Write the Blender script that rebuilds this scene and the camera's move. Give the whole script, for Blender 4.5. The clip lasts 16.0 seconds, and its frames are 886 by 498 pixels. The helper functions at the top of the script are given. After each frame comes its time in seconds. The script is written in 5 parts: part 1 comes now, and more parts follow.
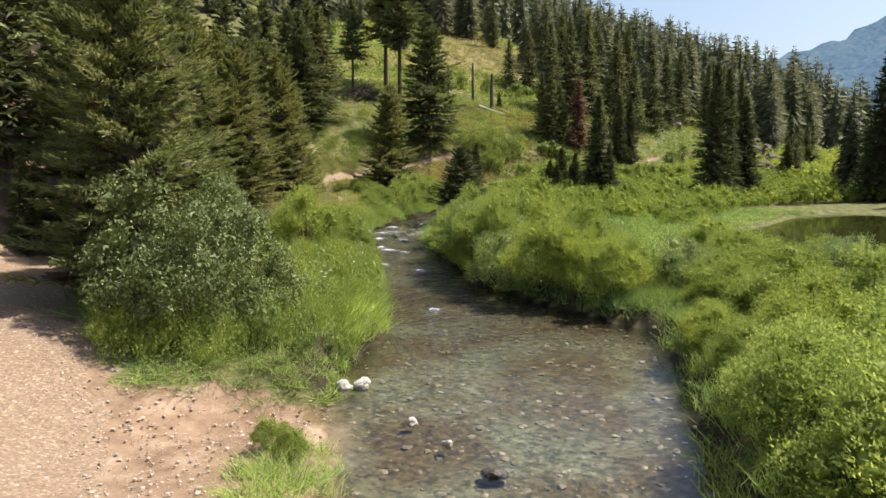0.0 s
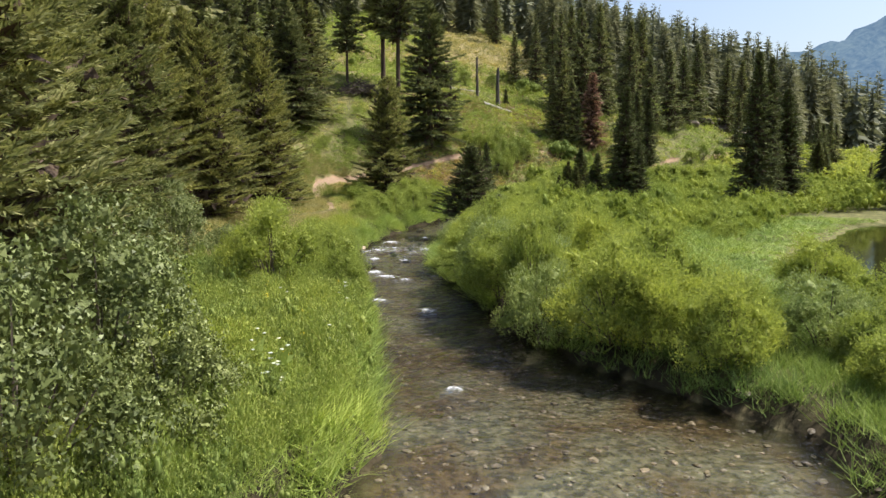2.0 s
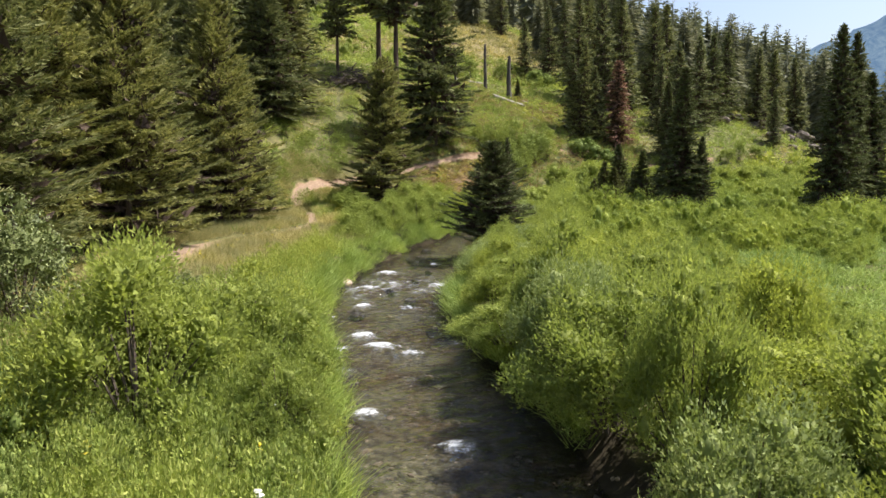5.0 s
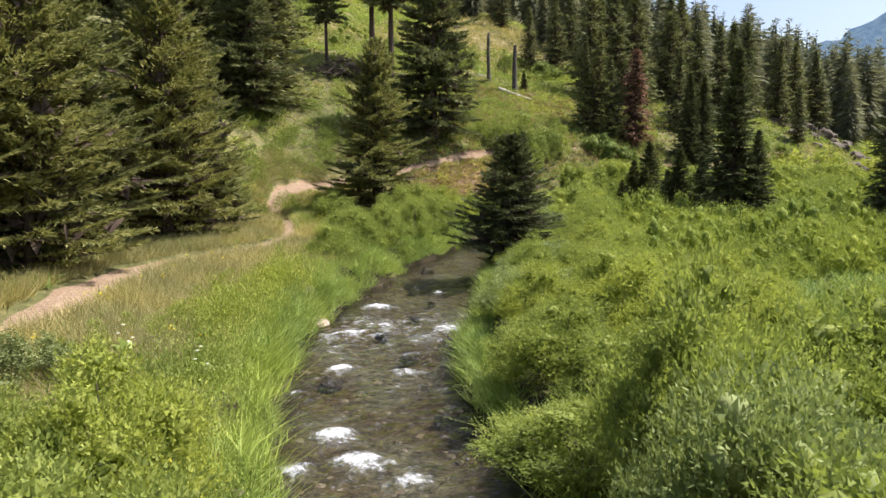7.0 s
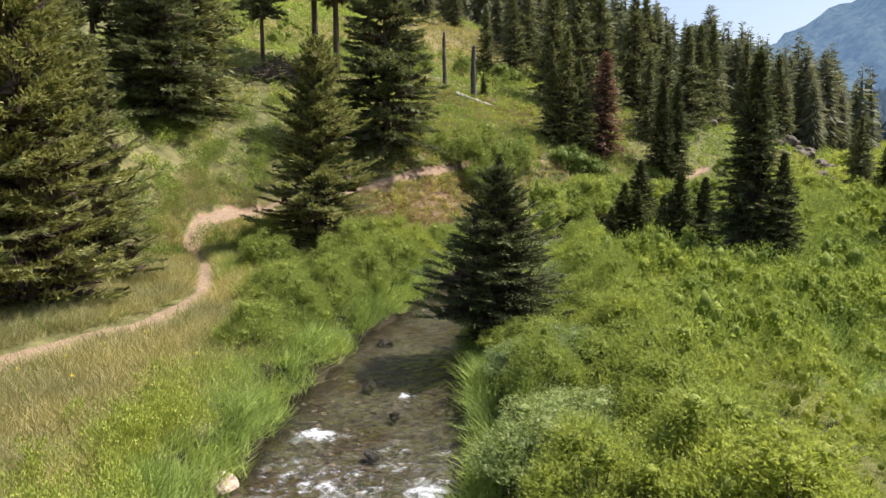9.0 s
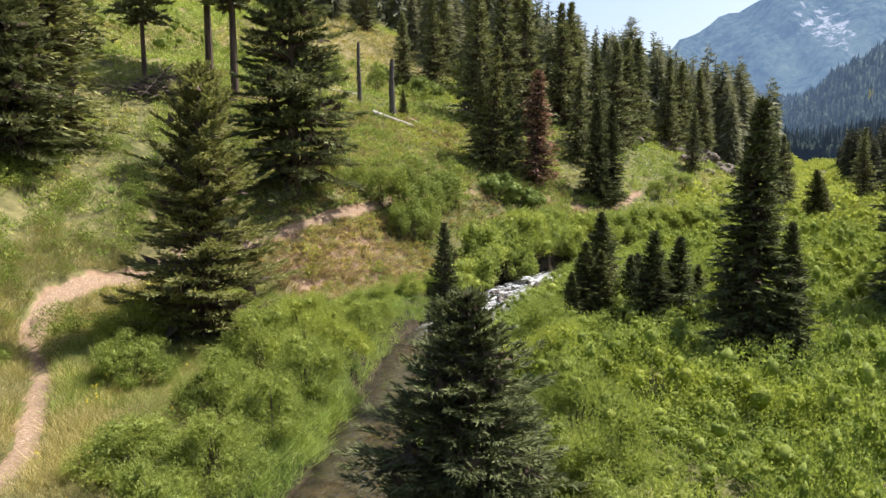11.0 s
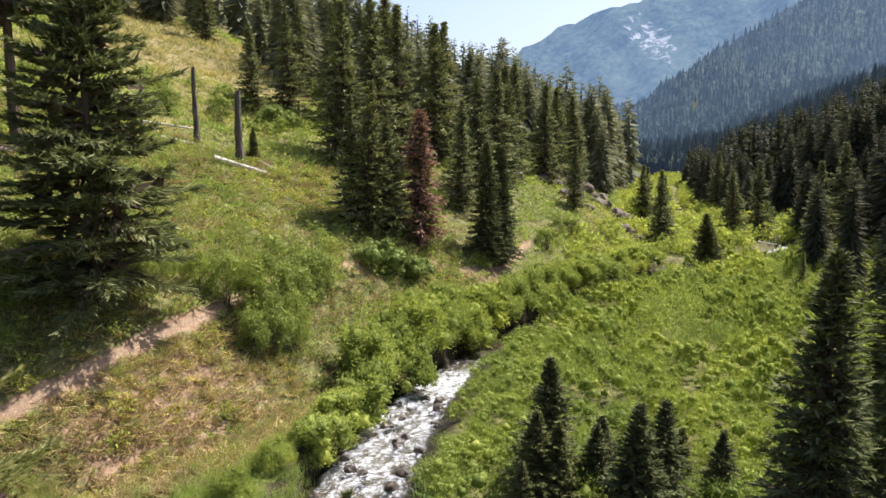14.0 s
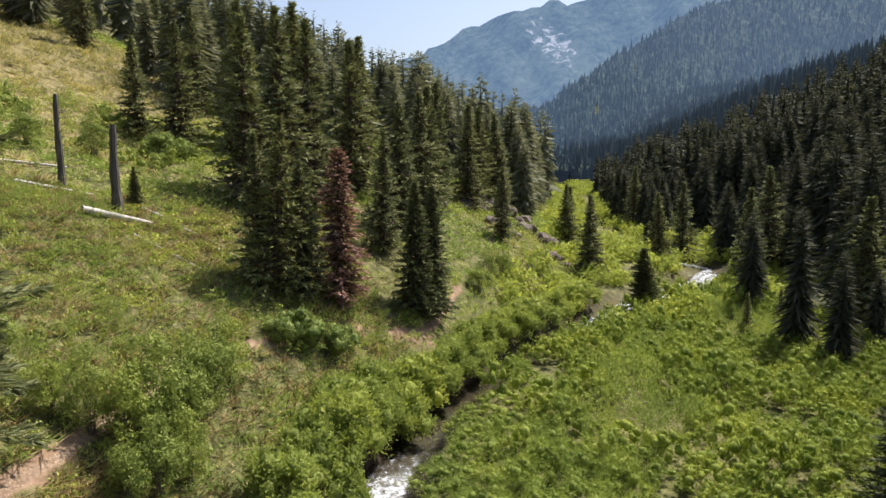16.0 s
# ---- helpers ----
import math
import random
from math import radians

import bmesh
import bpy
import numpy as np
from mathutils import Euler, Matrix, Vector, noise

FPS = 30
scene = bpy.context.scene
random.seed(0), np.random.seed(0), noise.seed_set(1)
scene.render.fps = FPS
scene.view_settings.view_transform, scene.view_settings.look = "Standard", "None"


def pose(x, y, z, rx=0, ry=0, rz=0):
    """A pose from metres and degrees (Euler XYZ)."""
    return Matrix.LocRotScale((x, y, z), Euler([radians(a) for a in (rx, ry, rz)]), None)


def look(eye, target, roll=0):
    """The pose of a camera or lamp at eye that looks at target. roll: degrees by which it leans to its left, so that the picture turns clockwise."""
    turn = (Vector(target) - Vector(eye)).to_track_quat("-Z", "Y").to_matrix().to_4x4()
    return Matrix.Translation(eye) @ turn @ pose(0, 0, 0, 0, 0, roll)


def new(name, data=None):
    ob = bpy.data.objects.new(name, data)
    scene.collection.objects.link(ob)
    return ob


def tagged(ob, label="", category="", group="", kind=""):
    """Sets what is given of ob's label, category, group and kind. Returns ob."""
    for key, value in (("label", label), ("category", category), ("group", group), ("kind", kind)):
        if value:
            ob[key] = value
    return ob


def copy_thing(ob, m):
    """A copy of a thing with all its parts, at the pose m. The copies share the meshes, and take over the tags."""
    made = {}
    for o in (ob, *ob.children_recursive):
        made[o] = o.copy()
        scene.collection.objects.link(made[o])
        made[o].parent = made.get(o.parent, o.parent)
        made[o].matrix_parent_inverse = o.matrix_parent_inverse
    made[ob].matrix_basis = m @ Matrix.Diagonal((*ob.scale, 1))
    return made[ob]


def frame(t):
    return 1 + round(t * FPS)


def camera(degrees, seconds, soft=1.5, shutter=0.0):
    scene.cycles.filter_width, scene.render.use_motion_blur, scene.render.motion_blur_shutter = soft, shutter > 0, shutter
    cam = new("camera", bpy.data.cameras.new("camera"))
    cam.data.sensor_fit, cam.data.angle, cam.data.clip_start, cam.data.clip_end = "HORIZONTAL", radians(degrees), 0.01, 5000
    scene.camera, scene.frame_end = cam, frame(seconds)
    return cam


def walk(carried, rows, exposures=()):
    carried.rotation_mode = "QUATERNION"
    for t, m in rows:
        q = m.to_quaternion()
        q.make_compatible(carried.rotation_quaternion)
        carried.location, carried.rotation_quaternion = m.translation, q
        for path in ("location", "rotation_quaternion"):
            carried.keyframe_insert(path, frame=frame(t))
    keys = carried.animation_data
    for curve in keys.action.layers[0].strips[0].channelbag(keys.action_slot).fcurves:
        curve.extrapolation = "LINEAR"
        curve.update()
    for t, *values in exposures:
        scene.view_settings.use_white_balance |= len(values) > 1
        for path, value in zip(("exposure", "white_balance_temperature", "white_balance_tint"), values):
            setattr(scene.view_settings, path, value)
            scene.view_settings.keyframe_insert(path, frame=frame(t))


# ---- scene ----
cam = camera(64.7, 16.0, shutter=0.06)
METRES, EYE, TILT, LEAN, TURN = 60.0, 5.0, -7.45, 0.0, 0.0
ROWS = [
    (0.0, 0.0, 0.0, 0.0, -0.0, 0.0, -0.0),
    (0.5, -0.002, 0.0332, 0.0044, -0.05, 0.02, -0.02),
    (1.0, -0.0039, 0.0656, 0.0087, -0.09, 0.03, 0.03),
    (1.5, -0.0065, 0.0966, 0.0127, -0.13, 0.07, 0.09),
    (2.0, -0.0093, 0.128, 0.0171, -0.16, 0.09, 0.09),
    (2.5, -0.0119, 0.1594, 0.0211, -0.21, 0.12, 0.12),
    (3.0, -0.0147, 0.1905, 0.0249, -0.24, 0.15, 0.13),
    (3.5, -0.0176, 0.2208, 0.0283, -0.28, 0.14, 0.16),
    (4.0, -0.0193, 0.2512, 0.0318, -0.31, 0.17, 0.2),
    (6.5, -0.0258, 0.3985, 0.0493, -0.55, 0.21, 0.27),
    (7.0, -0.0274, 0.428, 0.0529, -0.67, 0.19, 0.3),
    (7.5, -0.0293, 0.4577, 0.0582, -0.77, 0.15, 0.3),
    (8.0, -0.031, 0.4871, 0.0664, -0.88, 0.14, 0.35),
    (8.5, -0.032, 0.516, 0.0769, -2.47, 0.14, 0.56),
    (9.0, -0.0328, 0.5441, 0.0884, -4.83, 0.1, 0.88),
    (11.5, -0.0301, 0.6877, 0.1569, -13.96, -0.17, 1.9),
    (12.0, -0.0274, 0.7169, 0.1716, -16.06, -0.22, 2.14),
    (12.5, -0.0239, 0.7447, 0.1861, -18.13, -0.3, 2.4),
    (13.0, -0.0194, 0.7719, 0.2007, -20.14, -0.39, 2.61),
    (13.5, -0.0136, 0.7992, 0.2148, -22.13, -0.47, 2.79),
    (14.0, -0.006, 0.8272, 0.2289, -24.06, -0.55, 2.97),
    (14.5, 0.0015, 0.8557, 0.2436, -25.96, -0.63, 3.18),
    (15.0, 0.0092, 0.8822, 0.2583, -27.84, -0.75, 3.39),
    (15.5, 0.018, 0.9083, 0.2738, -29.71, -0.88, 3.61),
    (16.0, 0.028, 0.9341, 0.2894, -31.59, -1.01, 3.87),
]
walk(cam, [(t, pose(0, 0, EYE, TILT, LEAN, TURN) @ pose(METRES * x, METRES * y, METRES * z, 90 + pitch, roll, yaw)) for t, x, y, z, yaw, pitch, roll in ROWS],
     exposures=[(0.0, 0.76, 6200, 11), (3.5, 0.84, 6200, 12.5), (7.0, 0.86, 6100, 15), (9.0, 0.80, 6100, 14.5), (11.5, 0.96, 6150, 15), (13.5, 1.00, 6200, 16), (16.0, 0.68, 6200, 14)])

# ---- sky, sun ----
SUN_ELEVATION, SUN_AZIMUTH = 57.0, 78.0          # degrees above the horizon; clockwise from +y
world = bpy.data.worlds.new("sky")
scene.world = world
world.use_nodes = True
sky = world.node_tree.nodes.new("ShaderNodeTexSky")
sky.sky_type, sky.sun_disc = "NISHITA", False
sky.sun_elevation, sky.sun_rotation = radians(SUN_ELEVATION), radians(SUN_AZIMUTH)
sky.altitude, sky.dust_density, sky.air_density, sky.ozone_density = 1500, 10.0, 1.2, 0.3
world.node_tree.nodes["Background"].inputs["Strength"].default_value = 0.105
world.node_tree.links.new(sky.outputs["Color"], world.node_tree.nodes["Background"].inputs["Color"])
sun = new("sun", bpy.data.lights.new("sun", "SUN"))
sun.data.energy, sun.data.angle, sun.data.color = 5.0, radians(0.6), (1.0, 0.94, 0.84)
sun.matrix_world = look((math.sin(radians(SUN_AZIMUTH)) * 60, math.cos(radians(SUN_AZIMUTH)) * 60, 60 * math.tan(radians(SUN_ELEVATION))), (0, 0, 0))


# ---- materials ----
def material(name, rough=0.8, spec=0.3):
    m = bpy.data.materials.new(name)
    m.use_nodes = True
    b = m.node_tree.nodes["Principled BSDF"]
    b.inputs["Roughness"].default_value, b.inputs["Specular IOR Level"].default_value = rough, spec
    return m, m.node_tree, b


def node(tree, kind, **values):
    n = tree.nodes.new(kind)
    for key, value in values.items():
        n.inputs[key.replace("_", " ")].default_value = value
    return n


def ramp(tree, source, *stops):
    n = tree.nodes.new("ShaderNodeValToRGB")
    while len(n.color_ramp.elements) < len(stops):
        n.color_ramp.elements.new(0.5)
    for e, (at, colour) in zip(n.color_ramp.elements, stops):
        e.position, e.color = at, (*colour, 1) if len(colour) == 3 else colour
    tree.links.new(source, n.inputs["Fac"])
    return n.outputs["Color"]


def mix(tree, fac, a, b, how="MIX"):
    n = tree.nodes.new("ShaderNodeMix")
    n.data_type, n.blend_type = "RGBA", how
    for socket, value in ((n.inputs["Factor"], fac), (n.inputs[6], a), (n.inputs[7], b)):
        if isinstance(value, (int, float)):
            socket.default_value = value
        elif isinstance(value, tuple):
            socket.default_value = (*value, 1)
        else:
            tree.links.new(value, socket)
    return n.outputs[2]


def noisy(tree, scale, detail=4.0, rough=0.55, stretch=None):
    n = node(tree, "ShaderNodeTexNoise", Scale=scale, Detail=detail, Roughness=rough)
    c = tree.nodes.new("ShaderNodeTexCoord")
    if stretch:
        s = tree.nodes.new("ShaderNodeMapping")
        s.inputs["Scale"].default_value = stretch
        tree.links.new(c.outputs["Object"], s.inputs["Vector"])
        tree.links.new(s.outputs["Vector"], n.inputs["Vector"])
    else:
        tree.links.new(c.outputs["Object"], n.inputs["Vector"])
    return n.outputs["Fac"]


def bump(tree, bsdf, source, strength, distance):
    n = node(tree, "ShaderNodeBump", Strength=strength, Distance=distance)
    tree.links.new(source, n.inputs["Height"])
    tree.links.new(n.outputs["Normal"], bsdf.inputs["Normal"])


def attribute(tree, name):
    n = tree.nodes.new("ShaderNodeAttribute")
    n.attribute_name = name
    return n.outputs["Fac"]


def foliage(name, dark, mid, light, through_leaf=0.35, rough=0.7, spec=0.12, patch=0.0, grain=0.0):
    """Leaves: a colour of its own for each leaf, plant and patch, with light coming through."""
    m, t, b = material(name, rough, spec)
    g = t.nodes.new("ShaderNodeNewGeometry")
    colour = ramp(t, g.outputs["Random Per Island"], (0.0, dark), (0.55, mid), (1.0, light))
    o = t.nodes.new("ShaderNodeObjectInfo")
    shade = ramp(t, o.outputs["Random"], (0.0, (0.82, 0.84, 0.8)), (0.5, (1.0, 1.0, 1.0)), (1.0, (1.15, 1.1, 0.88)))
    colour = mix(t, 1.0, colour, shade, "MULTIPLY")
    if patch:
        p = ramp(t, noisy(t, patch, 3.0), (0.32, (0.70, 0.76, 0.80)), (0.5, (1.0, 1.0, 1.0)), (0.68, (1.18, 1.12, 0.92)))
        colour = mix(t, 1.0, colour, p, "MULTIPLY")
    if grain:
        fine = noisy(t, grain, 5.0, 0.7)
        colour = mix(t, 1.0, colour, ramp(t, fine, (0.34, (0.7, 0.73, 0.76)), (0.5, (1.0, 1.0, 1.0)), (0.66, (1.25, 1.2, 1.1))), "MULTIPLY")
    t.links.new(colour, b.inputs["Base Color"])
    back = t.nodes.new("ShaderNodeBsdfTranslucent")
    t.links.new(mix(t, 1.0, colour, (1.1, 1.12, 0.78), "MULTIPLY"), back.inputs["Color"])
    s = t.nodes.new("ShaderNodeMixShader")
    s.inputs["Fac"].default_value = through_leaf
    t.links.new(b.outputs["BSDF"], s.inputs[1])
    t.links.new(back.outputs["BSDF"], s.inputs[2])
    t.links.new(s.outputs["Shader"], t.nodes["Material Output"].inputs["Surface"])
    return m


WILLOW = foliage("willow_leaf", (0.25, 0.295, 0.070), (0.308, 0.358, 0.086), (0.368, 0.408, 0.11), 0.45, patch=0.25, grain=9.0)
ALDER = foliage("grey_green_leaf", (0.075, 0.095, 0.026), (0.132, 0.16, 0.046), (0.27, 0.305, 0.125), 0.2, rough=0.5, spec=0.25)
ASPEN = foliage("aspen_leaf", (0.18, 0.222, 0.055), (0.25, 0.3, 0.074), (0.34, 0.385, 0.115), 0.35)
SPRUCE = foliage("spruce_needle", (0.0715, 0.0825, 0.0352), (0.115, 0.13, 0.054), (0.17, 0.185, 0.082), 0.15, 0.8, 0.08)
FIR = foliage("fir_needle", (0.10, 0.115, 0.046), (0.21, 0.22, 0.088), (0.33, 0.32, 0.145), 0.32, 0.8, 0.08)
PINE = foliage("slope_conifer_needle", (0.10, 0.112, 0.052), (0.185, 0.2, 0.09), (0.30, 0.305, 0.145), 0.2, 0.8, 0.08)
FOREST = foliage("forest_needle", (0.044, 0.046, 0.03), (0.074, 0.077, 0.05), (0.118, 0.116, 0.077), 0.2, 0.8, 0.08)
# Lighter and greyer than FOREST: haze over the ridge put into the colour.
HAZED_UPLAND = foliage("hazed_upland_needle", (0.109, 0.116, 0.0775), (0.181, 0.187, 0.125), (0.29, 0.29, 0.2), 0.25, 0.8, 0.08)
ROUND_LEAF = foliage("dark_shrub_leaf", (0.13, 0.175, 0.045), (0.18, 0.232, 0.058), (0.25, 0.3, 0.088), 0.3)
# Needles darker than FOREST: the shade of the far slope put into the colour.
DISTANT = foliage("distant_forest_needle", (0.022, 0.028, 0.02), (0.035, 0.044, 0.03), (0.055, 0.066, 0.046), 0.1, 0.8, 0.08, patch=0.014)


def paint_haze(m):
    """Haze put in as bluish emission, stronger the further off the backdrop lies."""
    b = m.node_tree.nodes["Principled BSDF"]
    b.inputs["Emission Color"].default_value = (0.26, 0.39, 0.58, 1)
    m.node_tree.links.new(attribute(m.node_tree, "haze_glow"), b.inputs["Emission Strength"])


paint_haze(DISTANT)
DEAD_NEEDLE = foliage("dead_needle", (0.19, 0.1, 0.078), (0.33, 0.185, 0.14), (0.48, 0.3, 0.235), 0.15, 0.8, 0.08)
GRASS = foliage("grass_blade", (0.15, 0.21, 0.054), (0.25, 0.335, 0.086), (0.385, 0.455, 0.15), 0.32, patch=0.35)
DRY_GRASS = foliage("dry_grass_blade", (0.235, 0.225, 0.085), (0.37, 0.335, 0.145), (0.56, 0.47, 0.245), 0.35, patch=0.3)
BROWN_HERB = foliage("withered_herb", (0.19, 0.13, 0.078), (0.31, 0.22, 0.135), (0.42, 0.33, 0.2), 0.25)
# Willow leaf again, darkened for the shade between the meadow thickets.
SHADED_WILLOW = foliage("shaded_willow_leaf", (0.20, 0.255, 0.058), (0.258, 0.315, 0.072), (0.325, 0.37, 0.092), 0.45, patch=0.25, grain=9.0)
# Yellow-green leaf, brighter than WILLOW: sunlight on the shore bushes put into colour.
SUNLIT_SHORE_LEAF = foliage("sunlit_yellow_green_leaf", (0.28, 0.33, 0.083), (0.385, 0.445, 0.118), (0.49, 0.54, 0.18), 0.5, patch=0.25, grain=9.0)
GREY_LEAF = foliage("silvery_willow_leaf", (0.185, 0.235, 0.09), (0.25, 0.305, 0.122), (0.36, 0.41, 0.19), 0.35, patch=0.25)
STRAW = foliage("straw_blade", (0.21, 0.155, 0.075), (0.3, 0.225, 0.115), (0.42, 0.33, 0.18), 0.25)
FORB = foliage("forb_leaf", (0.185, 0.24, 0.06), (0.285, 0.345, 0.088), (0.41, 0.45, 0.15), 0.35, patch=0.15)
PETAL = foliage("white_petal", (0.38, 0.41, 0.28), (0.46, 0.49, 0.37), (0.55, 0.57, 0.46), 0.1)
YELLOW = foliage("yellow_petal", (0.55, 0.42, 0.03), (0.65, 0.52, 0.04), (0.7, 0.6, 0.1), 0.3)


def wood(name, dark, light, scale=6.0):
    m, t, b = material(name, 0.9, 0.2)
    n = noisy(t, scale, 5.0, 0.65, (1, 1, 0.15))
    t.links.new(ramp(t, n, (0.3, dark), (0.7, light)), b.inputs["Base Color"])
    bump(t, b, n, 0.8, 0.03)
    return m


BARK = wood("bark", (0.045, 0.032, 0.024), (0.15, 0.105, 0.075))
TWIG = wood("twig_bark", (0.06, 0.045, 0.035), (0.16, 0.13, 0.10))
CHARRED = wood("weathered_snag_wood", (0.03, 0.027, 0.025), (0.16, 0.14, 0.12))
DRIFTWOOD = wood("bleached_wood", (0.34, 0.31, 0.27), (0.62, 0.58, 0.52))


def stone(name, dark, mid, light, scale=3.0, rough=0.85):
    m, t, b = material(name, rough, 0.3)
    g = t.nodes.new("ShaderNodeNewGeometry")
    n = noisy(t, scale, 6.0, 0.6)
    colour = ramp(t, n, (0.3, dark), (0.5, mid), (0.72, light))
    tint = ramp(t, g.outputs["Random Per Island"], (0.0, (0.55, 0.5, 0.45)), (0.5, (1, 1, 1)), (1.0, (1.35, 1.28, 1.2)))
    t.links.new(mix(t, 1.0, colour, tint, "MULTIPLY"), b.inputs["Base Color"])
    bump(t, b, n, 0.6, 0.04)
    return m


PALE_ROCK = stone("pale_rock", (0.26, 0.23, 0.19), (0.42, 0.38, 0.33), (0.6, 0.57, 0.52), 7.0)
COBBLE = stone("streambed_cobble", (0.09, 0.07, 0.045), (0.21, 0.17, 0.115), (0.42, 0.36, 0.28), 5.0, 0.5)
WET_ROCK = stone("wet_rock", (0.025, 0.02, 0.015), (0.055, 0.045, 0.035), (0.11, 0.095, 0.075), 5.0, 0.35)
GRAVEL = stone("road_gravel", (0.26, 0.19, 0.14), (0.40, 0.31, 0.24), (0.56, 0.47, 0.39), 9.0)
CRAG = stone("crag_rock", (0.06, 0.048, 0.036), (0.12, 0.097, 0.075), (0.22, 0.18, 0.14), 1.6)


def ground_material():
    m, t, b = material("meadow_soil", 0.95, 0.15)
    big, small = noisy(t, 0.09, 4.0), noisy(t, 1.6, 6.0, 0.65)
    green = ramp(t, small, (0.3, (0.05, 0.055, 0.02)), (0.5, (0.11, 0.11, 0.04)), (0.7, (0.21, 0.19, 0.08)))
    dry = ramp(t, small, (0.3, (0.10, 0.09, 0.035)), (0.55, (0.22, 0.18, 0.08)), (0.75, (0.34, 0.26, 0.13)))
    colour = mix(t, ramp(t, big, (0.5, (0, 0, 0)), (0.75, (0.6, 0.6, 0.6))), green, dry)
    soil = ramp(t, small, (0.3, (0.16, 0.10, 0.06)), (0.55, (0.27, 0.182, 0.115)), (0.75, (0.39, 0.29, 0.2)))
    for key, other in (("dry", dry), ("bare", soil)):
        n = t.nodes.new("ShaderNodeMath")
        n.operation = "ADD"
        t.links.new(attribute(t, key), n.inputs[0])
        s = t.nodes.new("ShaderNodeMath")
        s.operation = "SUBTRACT"
        t.links.new(noisy(t, 0.9 if key == "bare" else 0.4, 5.0, 0.7), s.inputs[0])
        s.inputs[1].default_value = 0.5
        t.links.new(s.outputs[0], n.inputs[1])
        colour = mix(t, ramp(t, n.outputs[0], (0.42, (0, 0, 0)), (0.58, (1, 1, 1))), colour, other)
    bed = mix(t, ramp(t, noisy(t, 0.45, 4.0, 0.6), (0.4, (0, 0, 0)), (0.6, (1, 1, 1))),
              ramp(t, noisy(t, 7.0, 6.0, 0.75), (0.3, (0.03, 0.023, 0.011)), (0.5, (0.078, 0.06, 0.032)), (0.7, (0.17, 0.135, 0.08))),
              ramp(t, noisy(t, 6.0, 6.0, 0.75), (0.3, (0.05, 0.054, 0.038)), (0.5, (0.125, 0.132, 0.1)), (0.7, (0.25, 0.255, 0.205))))
    cells = node(t, "ShaderNodeTexVoronoi", Scale=7.0, Randomness=1.0, Detail=2.0, Roughness=0.6)
    t.links.new(t.nodes.new("ShaderNodeTexCoord").outputs["Object"], cells.inputs["Vector"])
    grey = t.nodes.new("ShaderNodeSeparateColor")
    t.links.new(cells.outputs["Color"], grey.inputs["Color"])
    bed = mix(t, 1.0, bed, ramp(t, grey.outputs[0], (0.0, (0.6, 0.57, 0.52)), (0.5, (1.05, 1.0, 0.9)), (0.85, (1.6, 1.48, 1.25)), (1.0, (2.4, 2.2, 1.9))), "MULTIPLY")
    bed = mix(t, 1.0, bed, ramp(t, cells.outputs["Distance"], (0.25, (1.15, 1.15, 1.15)), (0.75, (0.5, 0.48, 0.45))), "MULTIPLY")
    colour = mix(t, attribute(t, "bed"), colour, bed)
    # Wet bank soil, darkened beyond damp for the shade of the undercut bank.
    colour = mix(t, attribute(t, "wet"), colour, ramp(t, small, (0.3, (0.014, 0.011, 0.007)), (0.7, (0.05, 0.038, 0.022))))
    litter = ramp(t, small, (0.3, (0.035, 0.04, 0.022)), (0.7, (0.10, 0.11, 0.055)))
    colour = mix(t, attribute(t, "litter"), colour, litter)
    t.links.new(colour, b.inputs["Base Color"])
    bump(t, b, small, 0.7, 0.12)
    return m


GROUND = ground_material()


def dirt_material():
    m, t, b = material("packed_dirt", 0.95, 0.15)
    a, c = noisy(t, 0.5, 4.0), noisy(t, 14.0, 6.0, 0.7)
    colour = mix(t, a, ramp(t, c, (0.3, (0.175, 0.115, 0.066)), (0.7, (0.295, 0.205, 0.133))), ramp(t, c, (0.3, (0.22, 0.152, 0.098)), (0.7, (0.345, 0.258, 0.183))))
    specks = node(t, "ShaderNodeTexVoronoi", Scale=22.0)
    t.links.new(t.nodes.new("ShaderNodeTexCoord").outputs["Object"], specks.inputs["Vector"])
    pick = t.nodes.new("ShaderNodeSeparateColor")
    t.links.new(specks.outputs["Color"], pick.inputs["Color"])
    colour = mix(t, 1.0, colour, ramp(t, pick.outputs[0], (0.2, (0.78, 0.76, 0.75)), (0.6, (1.0, 1.0, 1.0)), (0.9, (1.12, 1.14, 1.16)), (1.0, (1.6, 1.65, 1.7))), "MULTIPLY")
    t.links.new(colour, b.inputs["Base Color"])
    bump(t, b, c, 0.6, 0.03)
    return m


DIRT = dirt_material()


